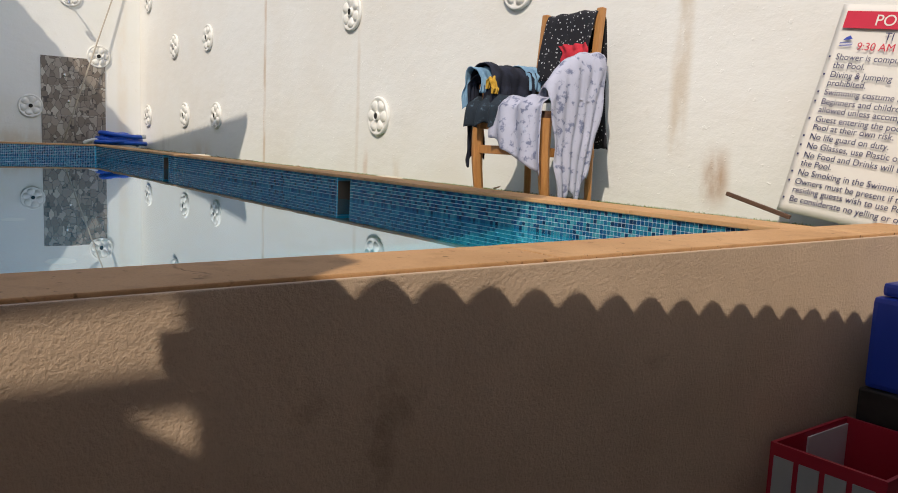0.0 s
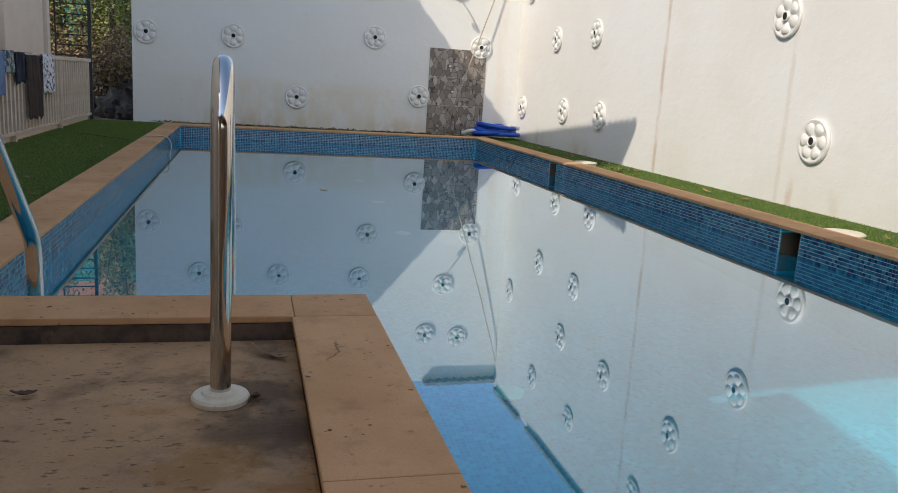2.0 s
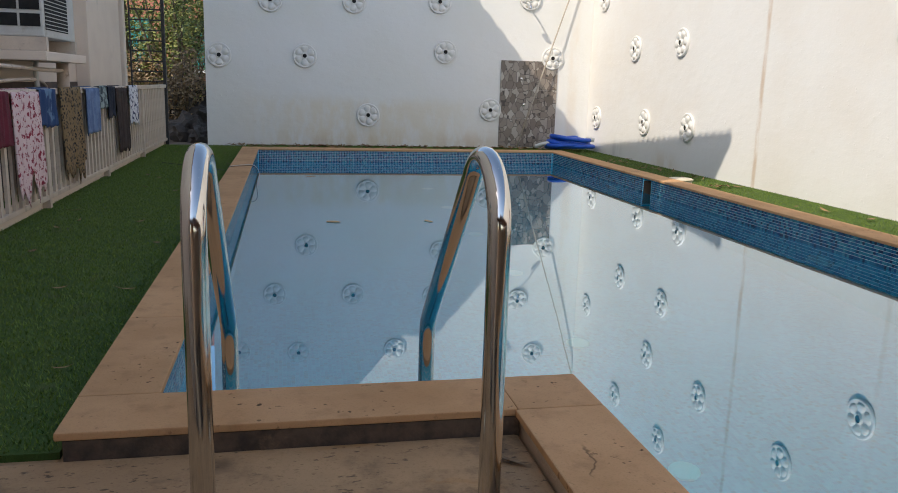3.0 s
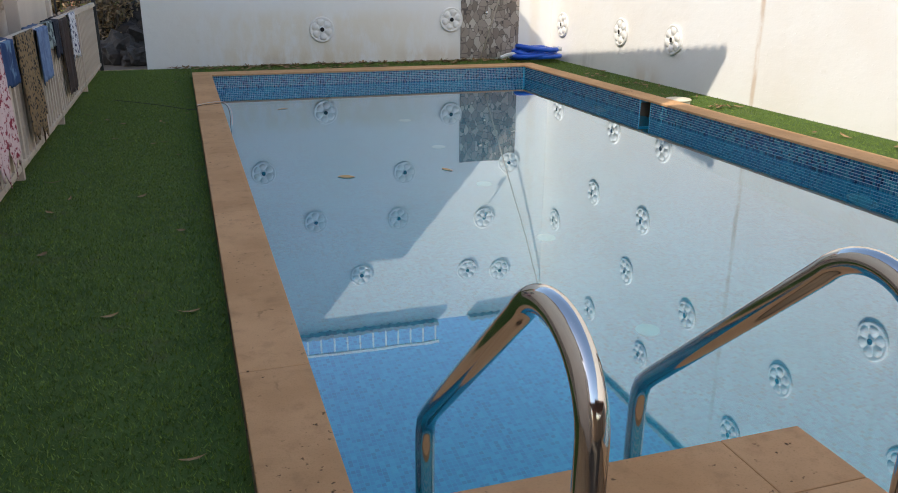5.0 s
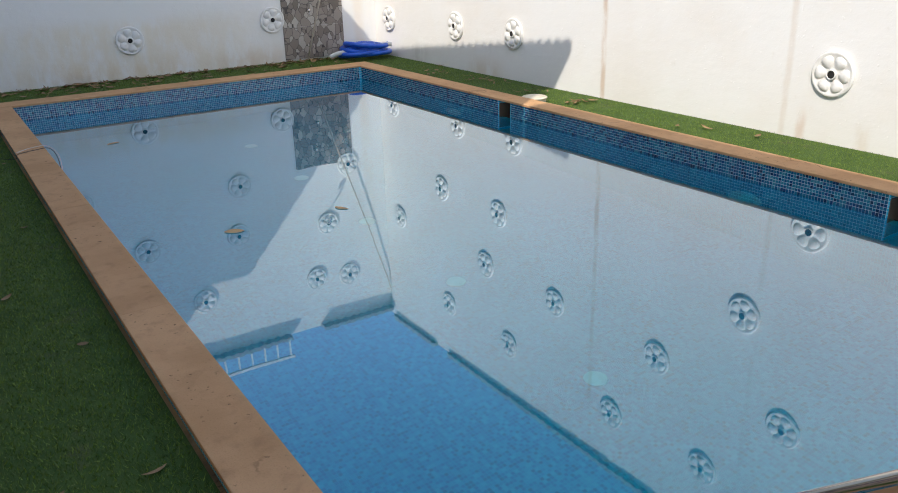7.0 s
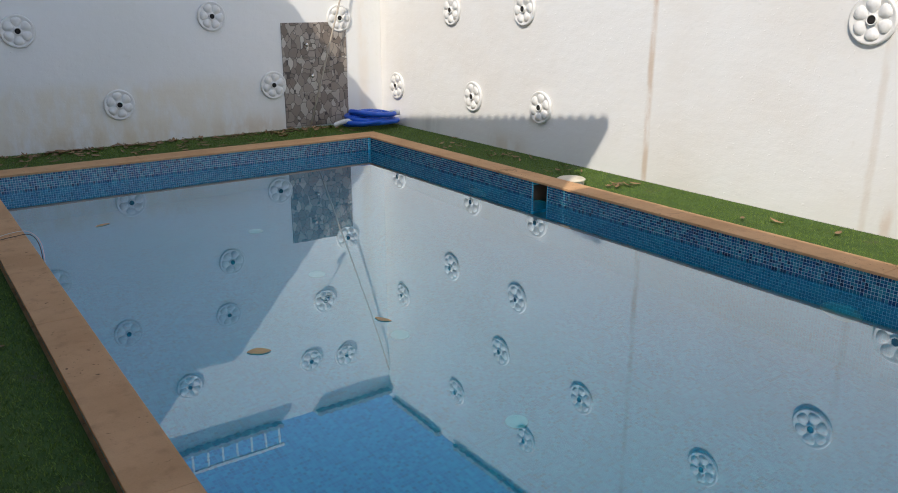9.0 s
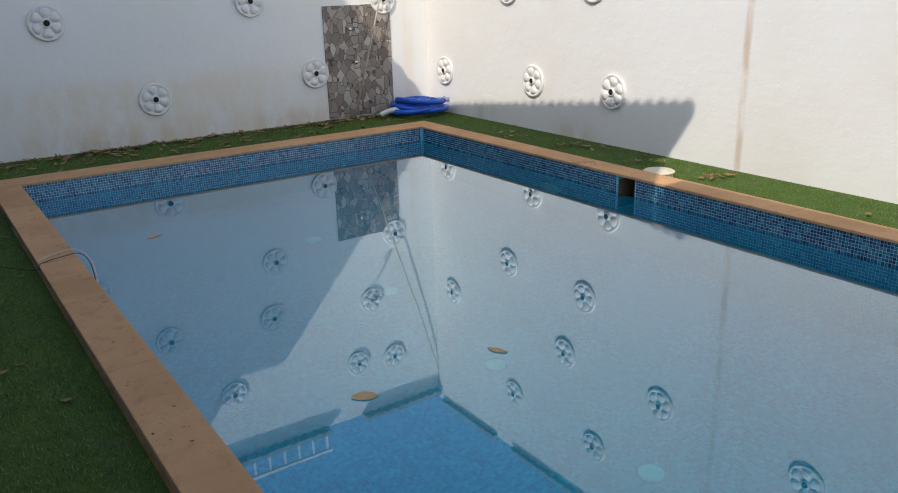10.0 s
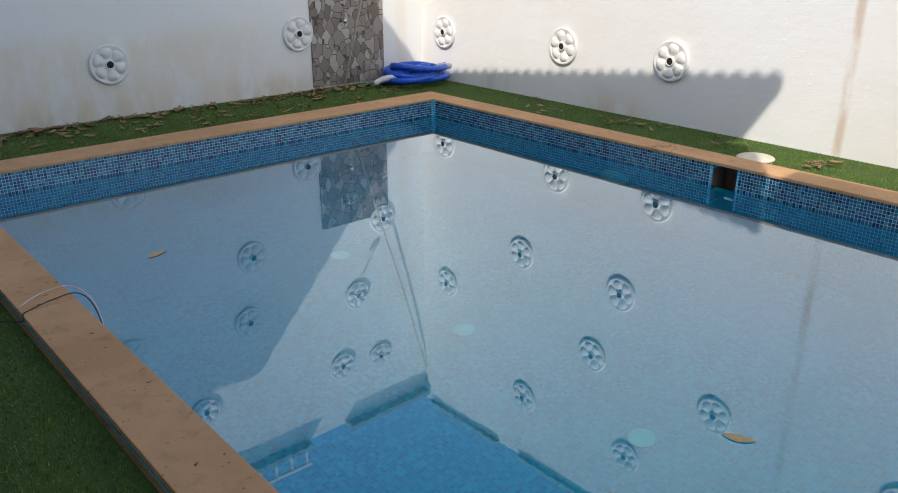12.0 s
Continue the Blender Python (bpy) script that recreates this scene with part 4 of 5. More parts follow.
part("shaft", tube(bmesh.new(), ((0, 0, 0), (0.42, 0.05, 1.25), (0.85, 0.1, 2.5), (1.17, 0.14, 3.55)), 0.011, 10), M_BAMBOO, pole, smooth=True)

hose = thing("pool_hose", "coiled blue ribbed pool hose on the turf", "hose", at=(4.56, 11.0, -0.04))
rng = random.Random(5)
coil = []
for i in range(6 * 18):
    a = i / 18 * math.tau
    r = 0.30 + 0.045 * math.sin(a * 0.37) - 0.03 * (i // 36)
    turn = i / 18
    lift = 0.033 + 0.02 * turn + 0.03 * turn / 6 * (1 + math.sin(a + turn * 1.9)) + 0.012 * math.sin(a * 1.7)
    coil.append((r * 1.05 * math.cos(a) + 0.07 * math.sin(turn * 2.3), r * 0.86 * math.sin(a) + 0.06 * math.cos(turn * 1.7), lift))
rib, rr = smooth_line(coil, 5), []
for i in range(len(rib)):
    rr.append(0.031 + 0.0028 * (i % 2))
part("tube", tube(bmesh.new(), rib, rr, 10), M_HOSE, hose, smooth=True)
part("cuff", tube(bmesh.new(), smooth_line(((-0.26, -0.10, 0.10), (-0.38, -0.02, 0.08), (-0.48, 0.03, 0.035)), 5), 0.03, 12), M_HOSE_END, hose, "white hose cuff", True)
part("cuff", tube(bmesh.new(), ((0.24, -0.16, 0.17), (0.36, -0.22, 0.16)), 0.03, 12), M_HOSE_END, hose, "white hose cuff", True)

cable = thing("cable", "thin black cable lying over the coping into the pool", "cable", at=(0, 0, 0))
part("wire", tube(bmesh.new(), smooth_line(((-1.0, 8.6, -0.05), (-0.6, 8.2, -0.05), (-0.26, 7.66, -0.03), (-0.21, 7.63, 0.008), (-0.08, 7.68, 0.012), (0.02, 7.67, 0.012), (0.06, 7.6, -0.06), (0.05, 7.46, -0.22)), 6), 0.0028, 6), M_WIRE, cable, smooth=True)
part("wire", tube(bmesh.new(), smooth_line(((-0.22, 7.70, 0.005), (-0.1, 7.78, 0.012), (0.02, 7.77, 0.012), (0.08, 7.68, -0.06), (0.07, 7.55, -0.2)), 6), 0.0022, 6), M_HOSE_END, cable, smooth=True)

# ---------------------------------------------------------------- fence, grille and what hangs there
FX = -1.33
fence = thing("fence", "cream painted metal fence of upright bars", "fence", at=(FX, 1.4, -0.07))
part("top_rail", boxed(-0.025, 0.025, 0, 10.05, 0.80, 0.845, 0.005), M_FENCE, fence)
part("bottom_rail", boxed(-0.015, 0.015, 0, 10.05, 0.06, 0.095, 0.004), M_FENCE, fence)
bar_mesh = mesh_of("bar", boxed(-0.01, 0.01, -0.023, 0.023, 0.07, 0.81), M_FENCE)
for i in range(77):
    b = new("bar", bar_mesh)
    b.parent, b.location = fence, (0, 0.05 + i * 0.131, 0)
for i in range(6):
    part("post", boxed(-0.03, 0.02, 0.02 + i * 2.0, 0.07 + i * 2.0, 0, 0.84), M_FENCE, fence)
solid("kerb", boxed(FX - 0.06, FX - 0.035, 1.4, 11.4, -0.095, 0.04), M_CREAM, "low cream kerb behind the fence")

grille = thing("window_grille", "black iron grille of level bars beside the house", "grille", at=(FX, 11.4, 0.78))
for i in range(14):
    part("bar", boxed(-0.42, 0, -0.008, 0.008, 0.02 + i * 0.14, 0.038 + i * 0.14), M_BLACK_IRON, grille)
part("post", boxed(-0.01, 0.035, -0.02, 0.02, -0.85, 2.6), M_BLACK_IRON, grille)
part("post", boxed(-0.44, -0.42, -0.015, 0.015, -0.85, 2.6), M_BLACK_IRON, grille)
pipe = thing("drain_pipe", "grey drain pipe down the house wall", "pipe", at=(-1.70, 7.55, -0.09))
part("tube", tube(bmesh.new(), ((0, 0, 0), (0, 0, 1.2)), 0.055, 16), M_FENCE, pipe, smooth=True)
part("branch", tube(bmesh.new(), smooth_line(((0, 0, 1.0), (0.02, -0.5, 1.0), (0, -1.8, 1.02), (0, -3.2, 1.05)), 5), 0.018, 10), M_FENCE, pipe, smooth=True)
part("branch", tube(bmesh.new(), smooth_line(((-0.1, -0.2, 0.85), (0.0, -0.9, 0.92), (-0.05, -2.0, 0.9), (-0.05, -3.4, 0.93)), 5), 0.015, 10), M_FENCE, pipe, smooth=True)
part("bend", tube(bmesh.new(), smooth_line(((0.02, -0.9, 0.85), (0.0, -0.85, 1.0), (0.02, -0.8, 1.25)), 5), 0.02, 10), M_GREY_PIPE, pipe, smooth=True)

ac = thing("air_conditioner", "white outdoor air conditioner on a wall bracket", "air conditioner", at=(-1.72, 6.95, 1.15))
part("body", boxed(-0.20, 0.17, -0.50, 0.50, 0.02, 0.64, 0.012), M_AC, ac)
for i in range(4):
    for k in range(2):
        part("opening", boxed(-0.17 + 0.17 * k, -0.02 + 0.17 * k, -0.506, -0.498, 0.10 + 0.13 * i, 0.20 + 0.13 * i), M_HOLE, ac, "dark coil opening")
part("fan_recess", boxed(0.168, 0.174, -0.44, 0.25, 0.08, 0.60), M_HOLE, ac, "dark fan recess")
for i in range(17):
    part("guard_bar", boxed(0.174, 0.180, -0.45, 0.26, 0.09 + 0.031 * i, 0.096 + 0.031 * i), M_AC, ac)
part("bracket", boxed(-0.23, 0.19, -0.52, -0.46, -0.09, 0.018), M_FENCE, ac)
part("bracket", boxed(-0.23, 0.19, 0.40, 0.46, -0.09, 0.018), M_FENCE, ac)
solid("ledge", boxed(-1.95, -1.50, 6.30, 7.62, 0.98, 1.055, 0.01), M_CREAM, "cream concrete ledge under the air conditioner")


def hung(name, y0, y1, front, back, material, label, seed, ragged=0.04):
    """Washing folded over the fence's top rail."""
    r = random.Random(seed)
    ph, f = r.uniform(0, 6), r.uniform(18, 30)
    total = front + back

    def at(u, v):
        s = v * total
        y = y0 + (y1 - y0) * u
        wave = math.sin(f * y + ph + 2.0 * v) * 0.013 + math.sin(2.3 * f * y + ph) * 0.005
        edge = noise.noise(Vector((y * 9, seed, 0))) * ragged
        if s < back:
            d = back - s
            return (FX - 0.036 + wave * 0.5, y, 0.785 - d * (1 + edge))
        d = s - back
        y += (noise.noise(Vector((d * 5, seed, u * 2)))) * 0.05 * d
        return (FX + 0.036 + abs(wave) + 0.02 * d, y, 0.785 - d * (1 + edge / max(front, 0.1)))
    ob = sheet(name, at, 30, 26, material)
    return tagged(ob, label, "laundry", "washing on the fence")


hung("shirt", 4.20, 4.63, 0.34, 0.25, M_MAROON, "maroon shirt hung over the fence", 1)
hung("dress", 4.67, 5.25, 0.66, 0.3, M_PINK_PRINT, "long pink printed dress hung over the fence", 2, 0.22)
hung("shorts", 5.25, 5.66, 0.27, 0.2, M_BLUE_CLOTH, "navy and blue shorts hung over the fence", 3)
hung("scarf", 5.77, 6.39, 0.68, 0.3, M_LEOPARD, "dark leopard-print wrap hung over the fence", 4, 0.25)
hung("jeans", 6.53, 7.03, 0.40, 0.3, M_JEANS, "washed blue denim hung over the fence", 5)
hung("towel", 7.07, 7.35, 0.20, 0.2, M_GREEN_CLOTH, "grey-green striped towel hung over the fence", 6)
hung("shirt", 7.39, 7.75, 0.30, 0.2, M_DENIM_DARK, "bundled dark shirt hung over the fence", 7)
hung("legging", 7.81, 8.35, 0.66, 0.3, M_BROWN_CLOTH, "dark brown leggings hung over the fence", 8)
hung("blouse", 8.43, 8.98, 0.42, 0.3, M_FLORAL, "white blouse with dark flowers hung over the fence", 9, 0.08)


# ---------------------------------------------------------------- beyond the gate
def shrub(name, at, height, spread, count, material, label, seed):
    """Bare limbs with many small leaves."""
    r = random.Random(seed)
    ob = thing(name, label, "shrub" if height < 3 else "tree", at=at)
    wood, leaves = bmesh.new(), bmesh.new()
    tips = []
    for i in range(14):
        a, out = r.uniform(0, math.tau), r.uniform(0.2, 1.0) * spread
        base = Vector((r.uniform(-0.15, 0.15), r.uniform(-0.15, 0.15), 0))
        tip = Vector((math.cos(a) * out, math.sin(a) * out, height * r.uniform(0.55, 1.0)))
        mid = base.lerp(tip, 0.5) + Vector((r.uniform(-0.1, 0.1), r.uniform(-0.1, 0.1), 0.15 * height * r.random()))
        line = smooth_line((base, mid, tip), 5)
        tube(wood, line, [0.03 * (1 - 0.85 * k / (len(line) - 1)) * height / 2.5 for k in range(len(line))], 6)
        tips += line[2:]
    for i in range(count):
        c = r.choice(tips) + Vector((r.gauss(0, 0.2), r.gauss(0, 0.2), r.gauss(0, 0.2))) * spread * 0.6
        c.z = max(c.z, 0.05)
        d = Vector((r.gauss(0, 1), r.gauss(0, 1), r.gauss(-0.3, 0.7))).normalized()
        s = d.orthogonal().normalized() * r.uniform(0.012, 0.024)
        ln = r.uniform(0.05, 0.10)
        leaves.faces.new([leaves.verts.new(p) for p in (c, c + d * ln * 0.5 + s, c + d * ln, c + d * ln * 0.5 - s)])
    part("trunk", wood, M_BARK, ob, smooth=True)
    tagged(part("leaves", leaves, material, ob), kind="stuff")
    return ob


shrub("shrub", (-1.6, 14.2, -0.1), 3.4, 1.3, 9000, M_LEAVES, "loose green shrub behind the gate", 1)
shrub("shrub", (-2.6, 16.5, -0.1), 3.6, 1.5, 9000, M_LEAVES, "loose green shrub behind the gate", 2)
shrub("shrub", (-0.6, 16.0, -0.1), 4.2, 1.6, 9000, M_LEAVES, "tall green shrub behind the gate", 3)
shrub("shrub", (-1.35, 13.0, -0.1), 1.5, 0.7, 2600, M_DRY_LEAVES, "dry brown brush behind the gate", 4)
shrub("shrub", (-2.4, 14.4, -0.1), 1.7, 1.0, 3000, M_DRY_LEAVES, "dry brown brush behind the gate", 5)
for i, (x, y, s) in enumerate(((-1.15, 12.5, 0.36), (-0.85, 12.9, 0.5), (-1.5, 13.2, 0.45), (-0.95, 12.2, 0.22), (-1.9, 13.6, 0.6), (-0.4, 13.4, 0.7), (-1.3, 14.6, 0.8))):
    bm = bmesh.new()
    bmesh.ops.create_icosphere(bm, subdivisions=3, radius=s)
    for v in bm.verts:
        v.co *= 0.8 + 0.45 * noise.noise(v.co * 2.2 / s + Vector((i * 7, 0, 0)))
        v.co.z = v.co.z * 0.9
    ob = solid("rock", bm, M_ROCK, "dark weathered rock heaped behind the gate", "rock", "")
    ob.location = (x, y, -0.1 + s * 0.45)
far_house = thing("pink_house", "far pink house with teal shutters behind the shrubs", "house", at=(-4.2, 24, -0.1))
part("wall", boxed(-2.6, 2.8, 0, 4, 0, 7.0), M_PINK_HOUSE, far_house)
for x in (-1.6, -0.1, 1.4):
    for z in (1.2, 4.0):
        w = part("window", boxed(x, x + 0.9, -0.06, 0.02, z, z + 1.4, 0.01), M_TEAL, far_house, "teal shutters")
        part("sill", boxed(x - 0.05, x + 0.95, -0.12, -0.061, z - 0.08, z), M_ORNAMENT, w)


# ---------------------------------------------------------------- chair with clothes
def chair_with_clothes():
    Z = -0.04
    ob = thing("chair", "honey-coloured wooden armchair standing on the turf", "chair", at=(4.5, 1.56, Z))
    F, B, L, R = -0.19, 0.23, 0.33, -0.26              # front, back, and the two sides
    for y in (L, R):
        part("leg", tube(bmesh.new(), smooth_line(((F + 0.03, y, -0.032), (F, y, 0.2), (F - 0.005, y, 0.46)), 4), [0.028, 0.029, 0.031, 0.032, 0.034, 0.035, 0.036, 0.036, 0.036], 8), M_WOOD, ob)
        part("leg", tube(bmesh.new(), ((B - 0.02, y * 0.9, -0.032), (B - 0.03, y * 0.9, 0.45)), 0.022, 8), M_WOOD, ob)
        part("back_post", boxed(-0.018, 0.018, -0.024, 0.024, 0, 0.68, 0.008, pose(B - 0.03, y * 0.78, 0.44, 0, 5)), M_WOOD, ob)
        part("stretcher", boxed(F, B - 0.03, y - 0.014, y + 0.014, 0.245, 0.295, 0.004), M_WOOD, ob)
        if y == R:
            continue
        part("arm_post", tube(bmesh.new(), smooth_line(((F + 0.08, y, 0.44), (F + 0.06, y + 0.01, 0.55), (F + 0.04, y, 0.64)), 3), 0.02, 8), M_WOOD, ob)
        part("armrest", boxed(F + 0.01, B - 0.01, y - 0.026, y + 0.026, 0.63, 0.665, 0.01), M_WOOD, ob)
    part("stretcher", boxed(F - 0.012, F + 0.012, R + 0.02, L - 0.02, 0.245, 0.295, 0.004), M_WOOD, ob)
    part("apron", boxed(F - 0.012, F + 0.012, R + 0.02, L - 0.02, 0.39, 0.45, 0.004), M_WOOD, ob)
    part("seat", boxed(F - 0.02, B - 0.055, R - 0.02, L + 0.02, 0.452, 0.50, 0.014), M_DARK_WOOD, ob, "worn dark seat")
    for z in (0.62, 0.80, 1.0):
        part("back_rail", boxed(-0.01, 0.01, R * 0.78 + 0.02, L * 0.78 - 0.02, z, z + 0.06, 0.005, pose(B - 0.03 + 0.087 * (z - 0.44), 0, 0)), M_WOOD, ob)


def draped(name, path, y0, y1, material, label, seed, spread=0.0, slip=0.0, fold=0.016, ragged=0.03, diag=0.0, nu=28, nv=40):
    """Cloth laid along a line of (x, z) points and across y; spread: widening towards the end, slip: the shift in y at the end."""
    pts = [Vector((x, 0, z)) for x, z in path]

    def at(u, v):
        v = v * (1 - diag * u)
        p = along(pts, min(v * (1 + ragged * noise.noise(Vector((u * 5, seed, 1)))), 1.0))
        a, b = along(pts, max(v - 0.03, 0)), along(pts, min(v + 0.03, 1))
        t = (b - a).normalized()
        out = Vector((-t.z, 0, t.x))
        mid, half = (y0 + y1) / 2 + slip * v * v, (y1 - y0) / 2 * (1 + spread * v)
        w = math.sin(u * 17 + seed + 3 * v) * fold * (0.35 + v) + noise.noise(Vector((u * 4, v * 4, seed))) * fold
        p = p + out * w
        return (p.x, mid + (u * 2 - 1) * half + 0.01 * math.sin(v * 9 + seed), p.z)
    return tagged(sheet(name, at, nu, nv, material), label, "clothes", "clothes drying on the chair")


chair_with_clothes()
draped("dress", ((4.675, 0.66), (4.70, 0.85), (4.735, 1.05), (4.765, 1.075), (4.80, 1.02), (4.82, 0.8), (4.84, 0.26)), 1.385, 1.79, M_BLACK_CLOTH, "black dotted dress hung over the chair back", 1, 0.12, -0.05, 0.010)
draped("skirt", ((4.66, 0.60), (4.58, 0.53), (4.45, 0.53), (4.32, 0.535), (4.255, 0.49), (4.235, 0.34), (4.235, 0.10)), 1.25, 1.7, M_TIE_DYE, "lavender tie-dye cloth over the chair seat", 3, 0.0, 0.0, 0.016, 0.05, 0.24)
draped("blouse", ((4.66, 0.56), (4.60, 0.535), (4.45, 0.54), (4.32, 0.54), (4.258, 0.48), (4.252, 0.36)), 1.62, 1.93, M_DARK_FLORAL, "dark printed blouse over the chair seat", 4, 0.0, 0.0, 0.022, 0.12)
draped("underwear", ((4.655, 0.74), (4.67, 0.84), (4.68, 0.87)), 1.36, 1.56, M_RED_CLOTH, "small red cloth on the chair back", 5, 0.2, 0.03, 0.01)


def over_arm(name, x0, x1, inner, outer, material, label, seed, top=0.645, yc=1.89, out=1, flare=0.0, bulge=0.065, shoulder=0.0):
    """Cloth laid over a side of the chair, hanging inwards and outwards."""

    def at(u, v):
        s = v * (inner + outer + 0.16) - 0.0
        high = top - shoulder * (1 - u) ** 3
        x = x0 + (x1 - x0) * u + 0.02 * noise.noise(Vector((v * 4, seed, 0)))
        w = 0.018 * math.sin(u * 15 + seed + v * 4) + 0.025 * noise.noise(Vector((u * 3, v * 4, seed)))
        lift = 0.03 * abs(noise.noise(Vector((u * 4, v * 3, seed + 5))))
        if s < inner:
            return (x, yc + out * (-bulge - abs(w)), max(high - (inner - s), 0.54 if shoulder else 0.0))
        s -= inner
        if s < 0.16:
            a = s / 0.16 * math.pi
            return (x, yc + out * (-bulge * math.cos(a) + w * 0.3), high + 0.05 * math.sin(a) + lift)
        return (x + flare * (s - 0.16) * (u - 0.5), yc + out * (bulge + abs(w)), high - (s - 0.16) * (1 - shoulder * (u - 0.6) ** 2 * 3.0) * (1 + 0.15 * noise.noise(Vector((u * 4, seed, 9)))))
    return tagged(sheet(name, at, 26, 36, material), label, "clothes", "clothes drying on the chair")


over_arm("wrap", 4.27, 4.72, 0.26, 0.74, M_TIE_DYE, "lavender tie-dye wrap trailing from the chair to the ground", 6, 0.75, 1.29, -1, -0.30, 0.035, 0.22)
over_arm("jeans", 4.25, 4.42, 0.10, 0.20, M_DENIM_LIGHT, "light blue denim laid over the chair arm", 1, 0.665, 1.905)
over_arm("jeans", 4.30, 4.66, 0.22, 0.30, M_DENIM_DARK, "dark denim trousers laid over the chair arm", 2, 0.685, 1.87, 1, 0, 0.085)
over_arm("jeans", 4.58, 4.76, 0.10, 0.16, M_DENIM_LIGHT, "light blue denim laid over the chair arm", 5, 0.70, 1.88, 1, 0, 0.09)
over_arm("shorts", 4.28, 4.42, 0.10, 0.46, M_DENIM_DARK, "black shorts hanging from the chair arm", 3, 0.62)
over_arm("socks", 4.285, 4.335, 0.04, 0.01, M_YELLOW_CLOTH, "small yellow cloth over the chair arm", 4, 0.60, 1.785, 1, 0, 0.02)

# ---------------------------------------------------------------- pool rules banner
RIGHTWARD, UPWARD = Vector((0.0, -0.992, -0.125)), Vector((0.228, -0.095, 0.969))
BANNER_AT = Vector((4.745, 0.135, 0.015))
FACE = RIGHTWARD.cross(UPWARD).normalized()
TURN = Matrix((RIGHTWARD.normalized(), UPWARD.normalized(), FACE)).transposed().to_4x4()
banner = thing("banner", "creased white vinyl banner with the pool rules, leaning on the wall", "banner", at=BANNER_AT)
banner.matrix_basis = Matrix.Translation(BANNER_AT) @ TURN


def vinyl(u, v):
    return (0.62 * u, 1.0 * v, 0.003 * math.sin(5 * v + 3 * u) + 0.004 * noise.noise(Vector((u * 3, v * 4, 2))))


def flat(name, x0, x1, y0, y1, material, z=0.011):
    bm = bmesh.new()
    bm.faces.new([bm.verts.new(p) for p in ((x0, y0, z), (x1, y0, z), (x1, y1, z), (x0, y1, z))])
    return part(name, bm, material, banner)


sheet("vinyl", vinyl, 20, 30, M_VINYL, banner, thick=0.003)
flat("heading_bar", 0.035, 0.62, 0.885, 0.965, M_RED_INK)


def words(text, x, y, size, material, name="lettering"):
    cu = bpy.data.curves.new(name, "FONT")
    cu.body, cu.size, cu.extrude = text, size, 0.0004
    cu.materials.append(material)
    ob = new(name, cu)
    ob.parent = banner
    ob.location = (x, y, 0.0125)
    return ob


words("POO", 0.175, 0.90, 0.072, M_VINYL)
words("TI", 0.24, 0.835, 0.05, M_DARK_INK)
words("9:30 AM", 0.13, 0.785, 0.05, M_RED_INK)
RULES = (("Shower is compu", "the Pool."), ("Diving & Jumping", "prohibited."), ("Swimming costume is",), ("Beginners and children", "allowed unless accompa"), ("Guest entering the pool w", "Pool at their own risk."),
         ("No life guard on duty.",), ("No Glasses, use Plastic only.",), ("No Food and Drinks will be alle", "the Pool."), ("No Smoking in the Swimming P",), ("Owners must be present if their", "residing guests wish to use Pool."), ("Be considerate no yelling or oth",))
row = 0.735
for rule in RULES:
    flat("bullet", 0.015, 0.024, row + 0.008, row + 0.017, M_DARK_INK)
    for text in rule:
        words(text, 0.05, row, 0.041, M_DARK_INK)
        row -= 0.0395
    row -= 0.005
for i in range(3):
    flat("wave", 0.045, 0.105, 0.80 + 0.007 * i, 0.803 + 0.007 * i, M_BLUE_INK)
bm = bmesh.new()
bm.faces.new([bm.verts.new((x, y, 0.011)) for x, y in ((0.055, 0.825), (0.10, 0.835), (0.085, 0.85), (0.07, 0.842))])
part("swimmer_mark", bm, M_BLUE_INK, banner)
plank = thing("plank", "broken dark wooden batten lying on the coping", "wood scrap", at=(4.62, 0.17, 0.03))
part("batten", boxed(-0.010, 0.010, -0.17, 0.15, -0.010, 0.010, 0.003, pose(0, 0, 0.008, 16, 0, 12)), M_DARK_WOOD, plank)


# ---------------------------------------------------------------- crate and blue tub in the yard
def crate(x, y, z, top):
    ob = thing("drinks_carton", "open red printed drinks carton beside the pool wall", "carton", "stacked cartons", (x, y, z))
    h = top - z
    part("side", boxed(0, 0.012, 0, 0.36, 0, h), M_RED_CARD, ob)
    part("side", boxed(0.46, 0.472, 0, 0.36, 0, h), M_RED_CARD, ob)
    part("side", boxed(0.0125, 0.4595, 0, 0.012, 0, h), M_RED_CARD, ob)
    part("side", boxed(0.0125, 0.4595, 0.348, 0.36, 0, h), M_RED_CARD, ob)
    part("bottom", boxed(0.0125, 0.4595, 0.0125, 0.3475, 0, 0.012), M_RED_CARD, ob)
    part("lining", boxed(0.2, 0.459, 0.342, 0.3475, 0.02, h - 0.02), M_WHITE_CARD, ob, "white inner card")
    for i in range(4):
        part("can_print", boxed(-0.003, -0.0005, 0.03 + i * 0.083, 0.095 + i * 0.083, 0.03, h - 0.04), M_GREY_INK, ob, "grey printed can")
    for i in range(3):
        part("print_bar", boxed(0.05 + 0.03 * i, 0.07 + 0.03 * i, 0.3455, 0.3478, h * 0.5, h * 0.5 + 0.04), M_WHITE_CARD, ob)
    return ob


